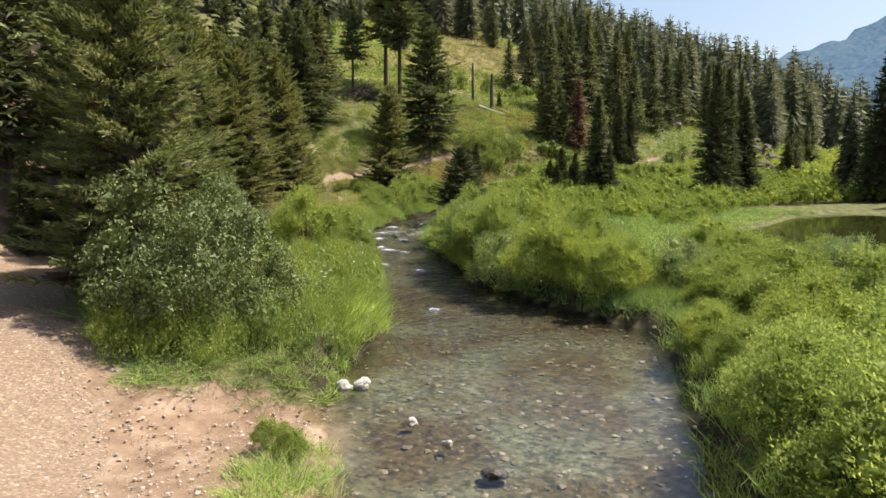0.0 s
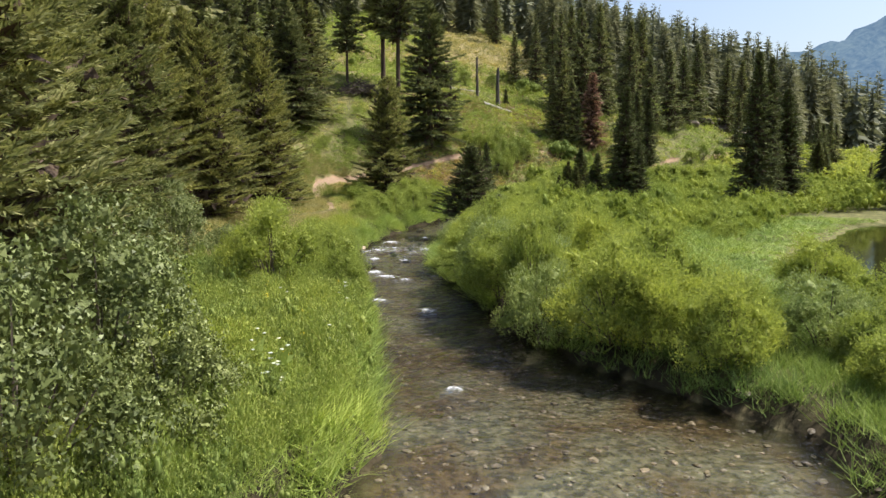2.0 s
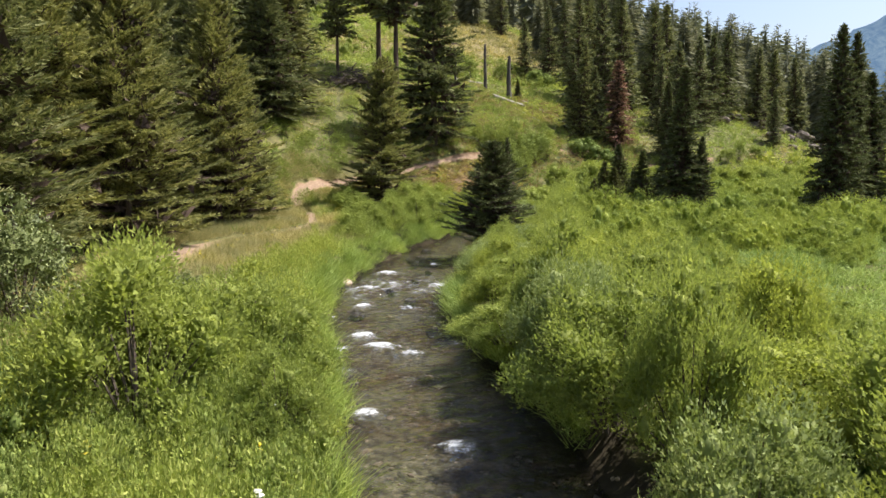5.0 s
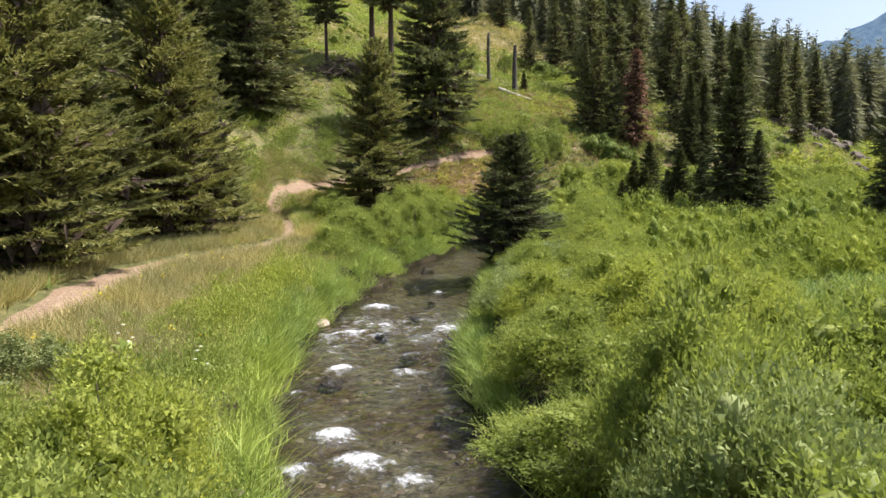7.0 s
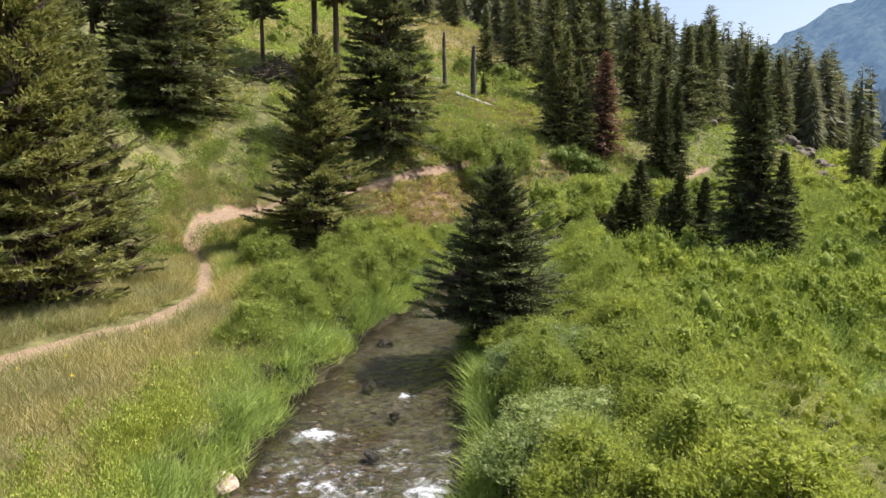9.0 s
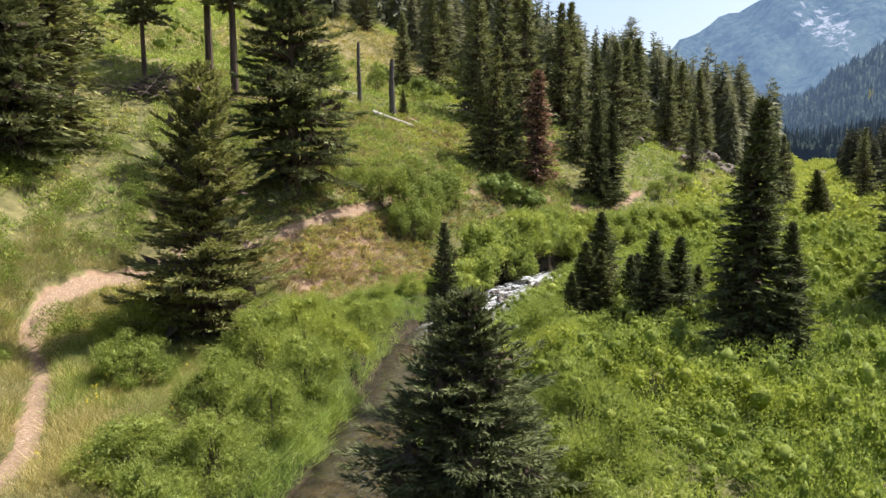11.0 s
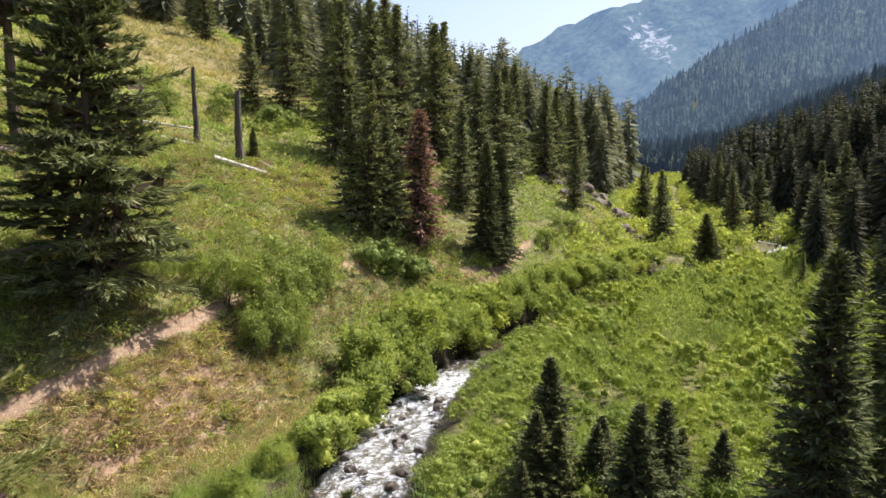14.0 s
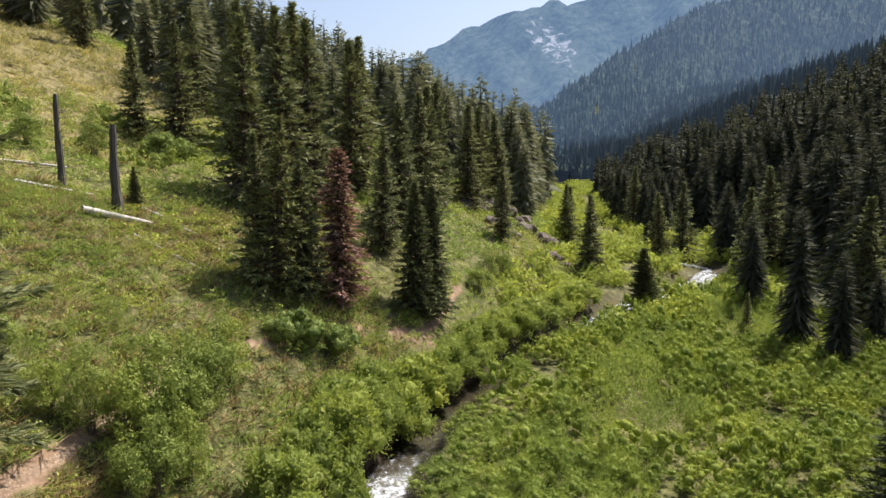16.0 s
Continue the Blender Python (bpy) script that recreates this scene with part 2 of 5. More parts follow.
def water_material(name, tint, ripple, size, foam_glints=True):
    """A clear film: what lies below shows through, and the sky mirrors at a slant; white water where it breaks."""
    m, t, b = material(name)
    t.nodes.remove(b)
    clear = node(t, "ShaderNodeBsdfTransparent", Color=(*tint, 1))
    if foam_glints:
        t.links.new(mix(t, attribute(t, "depth"), tint, (0.5, 0.5, 0.46)), clear.inputs["Color"])
    gloss = node(t, "ShaderNodeBsdfGlossy", Roughness=0.04)
    n = noisy(t, size, 4.0, 0.6)
    bp = node(t, "ShaderNodeBump", Strength=1.0, Distance=ripple)
    if foam_glints:
        t.links.new(ramp(t, attribute(t, "depth"), (0.0, (0.14, 0.14, 0.14)), (1.0, (1.0, 1.0, 1.0))), bp.inputs["Strength"])
    t.links.new(n, bp.inputs["Height"])
    t.links.new(bp.outputs["Normal"], gloss.inputs["Normal"])
    fr = node(t, "ShaderNodeFresnel", IOR=1.46)
    t.links.new(bp.outputs["Normal"], fr.inputs["Normal"])
    s = t.nodes.new("ShaderNodeMixShader")
    t.links.new(fr.outputs["Fac"], s.inputs["Fac"])
    t.links.new(clear.outputs["BSDF"], s.inputs[1])
    t.links.new(gloss.outputs["BSDF"], s.inputs[2])
    last = s.outputs["Shader"]
    if foam_glints:
        # White flecks: broken water, and glints on the ripples painted as foam.
        white = node(t, "ShaderNodeBsdfDiffuse", Color=(0.74, 0.77, 0.78, 1))
        add = t.nodes.new("ShaderNodeMath")
        add.operation = "ADD"
        t.links.new(attribute(t, "foam_glints"), add.inputs[0])
        t.links.new(noisy(t, 4.5, 8.0, 0.95), add.inputs[1])
        f = t.nodes.new("ShaderNodeMixShader")
        t.links.new(ramp(t, add.outputs[0], (0.82, (0, 0, 0)), (1.16, (0.8, 0.8, 0.8))), f.inputs["Fac"])
        t.links.new(last, f.inputs[1])
        t.links.new(white.outputs["BSDF"], f.inputs[2])
        last = f.outputs["Shader"]
    t.links.new(last, t.nodes["Material Output"].inputs["Surface"])
    return m


WATER = water_material("creek_water", (0.8, 0.84, 0.78), 0.16, 4.5)
POND = water_material("pond_water", (0.30, 0.34, 0.20), 0.004, 2.0, foam_glints=False)


def mountain_material():
    """The far mountainside behind the valley: a distant backdrop, haze painted as blue emission."""
    m, t, b = material("distant_mountain", 0.95, 0.0)
    a, c = noisy(t, 0.06, 8.0, 0.75), noisy(t, 0.008, 4.0)
    colour = mix(t, ramp(t, c, (0.5, (0, 0, 0)), (0.8, (0.5, 0.5, 0.5))), ramp(t, a, (0.40, (0.008, 0.016, 0.016)), (0.62, (0.07, 0.085, 0.065))), (0.12, 0.145, 0.10))
    patchy = t.nodes.new("ShaderNodeMath")
    patchy.operation = "MULTIPLY"
    t.links.new(attribute(t, "scree"), patchy.inputs[0])
    t.links.new(ramp(t, noisy(t, 0.045, 6.0, 0.8), (0.40, (0.15, 0.15, 0.15)), (0.63, (1.2, 1.2, 1.2))), patchy.inputs[1])
    colour = mix(t, ramp(t, patchy.outputs[0], (0.42, (0, 0, 0)), (0.58, (0.8, 0.8, 0.8))), colour, (0.32, 0.31, 0.315))
    t.links.new(colour, b.inputs["Base Color"])
    # Blue emission paints the haze; the mountainside itself gives no light.
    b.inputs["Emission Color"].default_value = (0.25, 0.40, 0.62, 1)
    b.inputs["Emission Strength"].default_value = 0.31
    return m


MOUNTAIN = mountain_material()


def canopy_material():
    """Conifer crowns on the far spur, with haze added as bluish emission."""
    m, t, b = material("far_canopy", 0.95, 0.0)
    a, c = noisy(t, 0.16, 6.0, 0.75, (1, 1, 0.5)), noisy(t, 0.012, 4.0, 0.6)
    # Crowns darkened to stand for the slope lying in shade.
    colour = ramp(t, a, (0.36, (0.008, 0.012, 0.009)), (0.5, (0.03, 0.04, 0.03)), (0.68, (0.08, 0.092, 0.066)))
    colour = mix(t, 1.0, colour, ramp(t, c, (0.35, (0.6, 0.65, 0.7)), (0.6, (1.25, 1.25, 1.1))), "MULTIPLY")
    colour = mix(t, ramp(t, noisy(t, 0.03, 6.0, 0.8), (0.63, (0, 0, 0)), (0.72, (0.6, 0.6, 0.6))), colour, (0.22, 0.25, 0.17))
    t.links.new(colour, b.inputs["Base Color"])
    paint_haze(m)
    return m


CANOPY = canopy_material()
# ---- the lie of the land ----
def poly(text):
    return np.array([[float(v) for v in p.split(",")] for p in text.split()])


CREEK = np.concatenate([poly("2,-90,3.6 1.6,-20,3.4 1.2,5,3.1 1.2,10,3.0 1.5,15,4.15 2.0,19,4.2 0.6,23,2.9 -0.7,27.5,2.1 -1.6,33,2.1 -2.7,38,2.15"),
                        poly("-3.05,43,2.25 -2.5,45.5,2.45 -2.1,49,2.35 -1.1,54.5,2.0 0.5,60,1.55 1.3,62.7,1.4 2.5,66,1.6 5,71,2.1 8.6,76.8,2.1 12,81,1.8 16,85.3,1.4 23,91,1.15"),
                        poly("30,95.4,1.1 44,101.8,1.3 54,106,1.8 62,108.6,2.6 70,109.5,2.8 76,114,2.0 80,126,1.0 83,138,0.8 100,160,0.8 127,190,0.8 172,260,2.0 188,340,2.0 195,420,2.0")])
TOE_HILL = poly("-40,-90 -17,0 -15,30 -14.5,50 -12.5,65 -8.5,72.5 -2,75 4,78.5 10,84.3 15,88 21,91.5 34,100.5 50,112 78,143 130,205 "
                "170,280 185,400 190,600 160,900")
TOE_RIGHT = poly("150,-400 90,-60 62,20 44,66 57,87 75,105 90,127 130,180 210,262 300,352 380,470 400,700")
CREST = poly("375,475,14 426,510,50 476,545,90 556,578,126 709,614,192 1090,565,310 1700,420,430")
TRAIL = poly("-9.4,34,0.2 -10.7,39.8,0.3 -10.95,41.8,0.8 -11.2,44.6,0.877 -11.4,48.6,0.81 -10.4,51.5,0.675 -8.7,53.5,0.567 -8.2,57.5,0.42 -9.6,63.5,0.42 -11.4,68,0.38 -11.3,70.2,0.38 -10.2,73,0.373 -6.5,76,0.282 "
             "-3.8,77.3,0.265 -2.4,78.5,0.265 -1.1,79.8,0.265 0.8,81.4,0.265 2.5,83,0.248 3.6,84.5,0.232 8.8,90.4,0.12 16.5,94.1,0.09 24,96.3,0.1 32,103.5,0.248 42,112,0.248")
FOAM = poly("-3.75,34.0,0.62 -3.95,35.85,0.5 -3.35,37.2,0.5 -2.8,36.2,0.55 -3.8,44.2,0.5 -1.25,44.6,0.55 -3.0,44.9,0.4 -3.8,41.0,0.42 -2.3,40.7,0.38 -4.9,44.0,0.35 -3.5,47.3,0.5 -4.5,39.4,0.3 -2.0,35.6,0.3 -1.5,49.5,0.35 -2.8,31.5,0.4 -1.0,30.0,0.4 -0.2,22.3,0.32")
ROAD = poly("-5.0,-60,2.2 -5.4,-10,2.2 -5.8,6,2.3 -7.4,11,2.2 -10,15.5,1.9 -14,22,1.8 -20,32,1.8 -30,45,1.8")


def along(line, x, y):
    """Distance to a line on the plan (left of it: plus, right: minus), and its further columns at the nearest place."""
    x, y = np.asarray(x, float), np.asarray(y, float)
    best = np.full(x.shape, 1e12)
    side = np.zeros(x.shape)
    rest = [np.zeros(x.shape) for _ in range(line.shape[1] - 2)]
    for a, b in zip(line[:-1], line[1:]):
        ux, uy = b[0] - a[0], b[1] - a[1]
        k = np.clip(((x - a[0]) * ux + (y - a[1]) * uy) / (ux * ux + uy * uy), 0, 1)
        dx, dy = x - a[0] - k * ux, y - a[1] - k * uy
        d = dx * dx + dy * dy
        near = d < best
        best = np.where(near, d, best)
        side = np.where(near, np.where(ux * dy - uy * dx >= 0, 1.0, -1.0), side)
        for n in range(len(rest)):
            rest[n] = np.where(near, a[2 + n] + k * (b[2 + n] - a[2 + n]), rest[n])
    return [np.sqrt(best) * side] + rest


def smooth(a, b, x):
    k = np.clip((x - a) / (b - a), 0, 1)
    return k * k * (3 - 2 * k)


def waves(x, y, size, seed=0.0):
    """Soft uneven bumps, about -1 to 1."""
    x, y = x / size, y / size
    return (np.sin(x * 1.7 + y * 0.6 + seed) + np.sin(-x * 0.8 + y * 1.9 + 2.1 * seed + 1.3) + np.sin(x * 2.9 - y * 2.3 + 0.7 * seed)
            + 0.6 * np.sin(x * 5.1 + y * 4.3 + 1.9 * seed)) / 3.2


def water_level(x, y):
    run = np.clip(y, -60, 100) - 20
    return 0.008 * run + 0.03 * np.clip((x - 70) * 0.6 + (y - 112) * 0.8, 0, 400)


def pond_mask(x, y):
    """Below 1 inside the pond."""
    u, v = (x - 26) * 0.577 + (y - 43) * 0.817, (x - 26) * 0.817 - (y - 43) * 0.577
    return np.sqrt((u / 20.5) ** 2 + (v / 7.0) ** 2) + 0.10 * waves(x, y, 4.0, 3.0)


POND_LEVEL = 0.15


def height(x, y):
    x, y = np.asarray(x, float), np.asarray(y, float)
    d, half = along(CREEK, x, y)
    gap = np.abs(d) - half + 0.25 * waves(x, y, 1.3, 2.0)
    wl = water_level(x, y)
    h = along(TOE_HILL, x, y)[0]
    r = -along(TOE_RIGHT, x, y)[0]
    left = d > 0
    bench = np.where(left, 1.0 + 0.25 * smooth(3, 9, gap), 0.55 - 0.35 * smooth(4, 14, gap))
    ford = np.exp(-(((x + 4.3) / 4.0) ** 2 + ((y - 11.3) / 3.2) ** 2))
    bench = bench * (1 - 0.8 * np.where(left, ford, 0))
    z = wl + bench * smooth(-0.25, 0.45, gap) + 0.10 * waves(x, y, 2.5) * smooth(0.3, 3, gap)
    bed = wl - 0.10 - (0.10 + 0.18 * smooth(20, 26, y)) * smooth(0, 1.6, -gap) + 0.05 * waves(x, y, 0.9, 5.0)
    z = np.where(gap < 0.05, np.minimum(z, bed + (z - bed) * smooth(-0.25, 0.05, gap)), z)
    up = np.clip(h, 0, 1e4)
    far = 400 * np.tanh(up / 400)
    hill = 0.28 * far + 0.14 * np.clip(up - 35, 0, 400) + 6.2 * (1 - np.exp(-up / 9)) + (0.5 * waves(x, y, 9, 1.0) + 0.25 * waves(x, y, 3.1, 4.0)) * smooth(2, 14, up)
    z = z + hill * smooth(0, 1.5, gap)
    up = np.clip(r, 0, 1e4)
    z = z + np.minimum(0.42 * up, 46 + 0.05 * up) * smooth(0, 4, gap) * smooth(0, 6, up) + 1.2 * waves(x, y, 14, 2.0) * smooth(5, 40, up)
    c, cz = along(CREST, x, y)
    spur = cz - 0.62 * np.abs(c) + 6 * waves(x, y, 60, 1.0)
    z = np.where(r > 0, np.maximum(z, spur), z)
    u, v = (x + 3.3) * 0.91 + (y - 13.2) * 0.41, -(x + 3.3) * 0.41 + (y - 13.2) * 0.91
    inlet = np.exp(-((u / 2.0) ** 4 + (v / 0.85) ** 2))
    z = z + (wl - 0.10 - z) * np.where(gap > -0.3, np.clip(inlet * 1.5, 0, 1), 0)
    p = pond_mask(x, y)
    z = np.where(p < 1.25, np.minimum(z, POND_LEVEL - 0.5 + 2.4 * np.clip(p - 0.78, 0, 1)), z)
    t, tw = along(TRAIL, x, y)
    z = z - 0.10 * (1 - smooth(tw * 0.6, tw * 1.5, np.abs(t)))
    t, tw = along(ROAD, x, y)
    z = z - 0.10 * (1 - smooth(tw * 0.8, tw * 1.25, np.abs(t)))
    return z


def eroded(x, y):
    """How bare the red slope under the trail is, 0 to 1."""
    u, v = (x - 1.4) * 0.80 + (y - 77.9) * 0.60, -(x - 1.4) * 0.60 + (y - 77.9) * 0.80
    return np.exp(-((u / 5.6) ** 4 + (v / 2.9) ** 4))


def bald(x, y):
    """The dry grassy shoulder of the hill below the ridge forest, 0 to 1."""
    return np.exp(-(((x - 9) / 13) ** 4 + ((y - 152) / 19) ** 4))


# ---- building helpers ----
def mesh(name, verts, faces, mat, smooth_shade=False, **attributes):
    """A mesh from arrays: verts (n, 3), faces (m, 3 or 4)."""
    verts, faces = np.asarray(verts, np.float32), np.asarray(faces, np.int32)
    me = bpy.data.meshes.new(name)
    me.vertices.add(len(verts))
    me.vertices.foreach_set("co", verts.ravel())
    me.loops.add(faces.size)
    me.loops.foreach_set("vertex_index", faces.ravel())
    me.polygons.add(len(faces))
    me.polygons.foreach_set("loop_start", np.arange(0, faces.size, faces.shape[1], dtype=np.int32))
    me.polygons.foreach_set("use_smooth", np.full(len(faces), smooth_shade))
    for key, values in attributes.items():
        me.attributes.new(key, "FLOAT", "POINT").data.foreach_set("value", np.asarray(values, np.float32).ravel())
    me.update(calc_edges=True)
    me.materials.append(mat)
    return me


def part(name, me, parent, label=""):
    ob = new(name, me)
    ob.parent = parent
    return tagged(ob, label)


def unit(v):
    return v / np.maximum(np.linalg.norm(v, axis=-1, keepdims=True), 1e-9)


def blades(p, d, length, width, rng, fold=0.25, loose=0.7, face=(0.12, 0.0, 1.0)):
    """Leaf-shaped quads: base p, direction d; they lie flat to face, or turn loosely."""
    n = len(p)
    d = unit(d)
    side = unit(np.cross(d, np.asarray(face) + loose * rng.normal(size=(n, 3))))
    up = np.cross(side, d)
    length, width = np.broadcast_to(length, n)[:, None], np.broadcast_to(width, n)[:, None]
    a = p + d * length * 0.12
    v = np.stack([a + side * width * 1.15, p + d * length + up * length * fold * rng.normal(size=(n, 1)), a - side * width * 1.15], 1)
    return v.reshape(-1, 3), np.arange(n * 3).reshape(-1, 3)


def stick(points, radii, sides=6):
    """A tapered round bar along points."""
    points = np.asarray(points, float)
    d = np.gradient(points, axis=0)
    d = unit(d)
    a = unit(np.cross(d, np.array([0.31, 0.87, 0.38])))
    b = np.cross(d, a)
    k = np.arange(sides) * 2 * np.pi / sides
    ring = np.cos(k)[None, :, None] * a[:, None] + np.sin(k)[None, :, None] * b[:, None]
    v = (points[:, None] + ring * np.asarray(radii)[:, None, None]).reshape(-1, 3)
    f = [[i * sides + j, i * sides + (j + 1) % sides, (i + 1) * sides + (j + 1) % sides, (i + 1) * sides + j] for i in range(len(points) - 1) for j in range(sides)]
    f.append([(len(points) - 1) * sides + j for j in (0, 1, 2, 3)])
    return v, np.array(f)


def joined(pieces):
    vs, fs, n = [], [], 0
    for v, f in pieces:
        vs.append(v)
        fs.append(f + n)
        n += len(v)
    return np.concatenate(vs), np.concatenate(fs)


# ---- conifers ----
def conifer_arrays(rng, tall, radius, low, branches, twigs, twig_len, twig_wide, rise, droop, fuller=0.8, gaps=0.0, frond=0.0):
    """Trunk, limbs and needle sprays of a conifer."""
    zt = np.linspace(0, 1, 9)
    lean = rng.normal(0, 0.012 * tall, 2)
    trunk = stick(np.c_[lean[0] * zt ** 2, lean[1] * zt ** 2, tall * zt - 0.25 * (zt == 0)], 0.016 * tall * (1 - zt) ** 0.9 + 0.012, 8)
    u = (np.arange(branches) + rng.uniform(0, 1, branches)) / branches
    u = u ** 0.9
    z = tall * (low + (0.985 - low) * u)
    az = np.arange(branches) * 2.39996 + rng.normal(0, 0.5, branches)
    profile = (1 - u) ** fuller * (0.72 + 0.28 * np.minimum(1, u / 0.12)) + 0.035
    lobes = 1 + 0.16 * np.sin(3 * az + 9 * u + rng.uniform(0, 6)) + 0.10 * np.sin(23 * u + rng.uniform(0, 6))
    ln = radius * profile * lobes * rng.uniform(0.72, 1.12, branches)
    if gaps:
        ln *= np.where(rng.uniform(size=branches) < gaps, 0.35, 1.0)
    pitch = np.radians(rise + 38 * u ** 2 + rng.normal(0, 7, branches))
    out = np.c_[np.cos(az) * np.cos(pitch), np.sin(az) * np.cos(pitch), np.sin(pitch)]
    base = np.c_[lean[0] * (z / tall) ** 2, lean[1] * (z / tall) ** 2, z]
    per = np.maximum(6, (twigs * ln / ln.max()) ** 0.85 * (twigs ** 0.15)).astype(int)
    b = np.repeat(np.arange(branches), per)
    n = len(b)
    s = rng.uniform(0.12, 1.0, n) ** 0.75
    sag = -droop * (s * (1.6 - s)) * ln[b]
    p = base[b] + out[b] * (ln[b] * s)[:, None] + np.c_[np.zeros(n), np.zeros(n), sag]
    across = np.c_[-np.sin(az), np.cos(az), np.zeros(branches)][b]
    fan = rng.uniform(-1, 1, n)
    p = p + across * (fan * frond * ln[b] * np.sin(np.pi * np.clip(s, 0.05, 1.0) ** 0.8) * rng.uniform(0.3, 1.0, n))[:, None]
    d = out[b] * (0.55 + 0.5 * s)[:, None] + across * (fan * 0.95)[:, None] + np.c_[np.zeros(n), np.zeros(n), rng.normal(0.02, 0.28, n)]
    size = twig_len * rng.uniform(0.6, 1.25, n) * (0.62 + 0.38 * (1 - u[b]))
    needles = blades(p, d, size, twig_wide * rng.uniform(0.7, 1.3, n), rng)
    k = 2 * branches + 400
    ci = rng.integers(branches, size=k)
    at = base[ci] + out[ci] * (ln[ci] * rng.uniform(0.05, 0.6, k))[:, None] + np.c_[np.zeros((k, 2)), -0.5 * droop * ln[ci]]
    inner = blades(at, out[ci] + 0.6 * rng.normal(size=(k, 3)), 0.14 + 0.18 * ln[ci], 0.035 + 0.05 * ln[ci], rng, 0.15, 0.8)
    pick = np.arange(0, branches, 2)
    ends = base[pick] + out[pick] * ln[pick][:, None] * 0.85 + np.c_[np.zeros((len(pick), 2)), -droop * 0.6 * ln[pick]]
    thick = 0.006 * tall * (1 - u[pick]) + 0.01
    w = across_of(out[pick])
    v = np.stack([base[pick] + w * thick[:, None], base[pick] - w * thick[:, None] * 0.5 + np.c_[np.zeros((len(pick), 2)), thick], ends,
                  base[pick] - w * thick[:, None] - np.c_[np.zeros((len(pick), 2)), thick]], 1).reshape(-1, 3)
    return trunk, (v, np.arange(len(v)).reshape(-1, 4)), inner, needles


def across_of(d):
    return unit(np.cross(d, np.array([0.0, 0.0, 1.0])))


CONIFERS = {  # kind: name, label, needles, then the arguments of conifer_arrays for a tree 10 m tall
    "spruce": ("spruce_tree", "dark green dense narrow spruce in the willow meadow", SPRUCE, dict(radius=1.75, low=0.02, branches=640, twigs=50, twig_len=0.34, twig_wide=0.034, rise=-8, droop=0.10)),
    "small": ("young_spruce_tree", "small dark young spruce among willows", SPRUCE, dict(radius=2.1, low=0.02, branches=440, twigs=50, twig_len=0.42, twig_wide=0.042, rise=-2, droop=0.06)),
    "bushy": ("bushy_fir_tree", "broad low dark fir leaning over the creek", SPRUCE, dict(radius=4.3, low=0.02, branches=320, twigs=200, twig_len=0.42, twig_wide=0.036, rise=10, droop=0.14, fuller=0.62, frond=0.25)),
    "fir": ("fir_tree", "olive green bushy fir with drooping boughs", FIR, dict(radius=2.9, low=0.03, branches=260, twigs=320, twig_len=0.26, twig_wide=0.025, rise=14, droop=0.2, fuller=0.5, frond=0.3)),
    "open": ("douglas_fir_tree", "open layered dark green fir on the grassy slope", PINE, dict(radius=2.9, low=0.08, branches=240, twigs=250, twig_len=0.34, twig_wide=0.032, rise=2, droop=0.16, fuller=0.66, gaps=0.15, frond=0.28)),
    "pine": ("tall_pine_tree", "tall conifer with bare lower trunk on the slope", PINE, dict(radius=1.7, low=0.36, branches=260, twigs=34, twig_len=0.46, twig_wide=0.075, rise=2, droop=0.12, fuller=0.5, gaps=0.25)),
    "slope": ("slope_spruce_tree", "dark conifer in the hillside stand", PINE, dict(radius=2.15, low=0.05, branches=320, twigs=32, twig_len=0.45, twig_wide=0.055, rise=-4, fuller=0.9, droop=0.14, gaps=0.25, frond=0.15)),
    "dead": ("dead_spruce_tree", "dead spruce with rust red needles", DEAD_NEEDLE, dict(radius=1.45, low=0.04, branches=420, twigs=26, twig_len=0.40, twig_wide=0.05, rise=-14, droop=0.14, fuller=0.5, gaps=0.15)),
}
STOCK = {}
SEEDS = {"slope": 4}


def plant(kind, x, y, tall, wide=1.0, sink=0.05):
    """A conifer of that kind on the ground at (x, y)."""
    name, label, needles, shape = CONIFERS[kind]
    rng = np.random.default_rng(int(abs(x * 131 + y * 977)) + 7)
    variant = (kind, int(rng.integers(SEEDS.get(kind, 2))))
    m = pose(x, y, float(height(x, y)) - sink, 0, 0, float(rng.uniform(0, 360)))
    k = tall / 10
    if variant not in STOCK:
        trunk, limbs, inner, sprays = conifer_arrays(np.random.default_rng(len(STOCK) * 17 + 3), 10.0, **shape)
        top = tagged(new(name), label, "tree", "", "")
        part("trunk", mesh("trunk", *joined([trunk, limbs]), BARK), top, "rough grey-brown trunk with thin limbs")
        # Bare twigs as broad dark blades: shade inside the crown put into colour.
        part("inner_crown", mesh("inner_crown", *inner, BARK), top, "dark bare twigs that stand in for shade inside the crown")
        part("crown", mesh("crown", *sprays, needles), top)
        STOCK[variant] = top
        made = top
    else:
        made = copy_thing(STOCK[variant], m)
    made.matrix_basis = m @ Matrix.Diagonal((k * wide, k * wide, k, 1))
    if kind == "slope":
        tagged(made, group="hillside stand")
    return made


# ---- leafy shrubs ----
def ball(subdivisions):
    bm = bmesh.new()
    bmesh.ops.create_icosphere(bm, subdivisions=subdivisions, radius=1.0)
    arrays = np.array([tuple(v.co) for v in bm.verts]), np.array([[v.index for v in f.verts] for f in bm.faces])
    bm.free()
    return arrays


BALLS = {1: ball(1), 2: ball(2)}


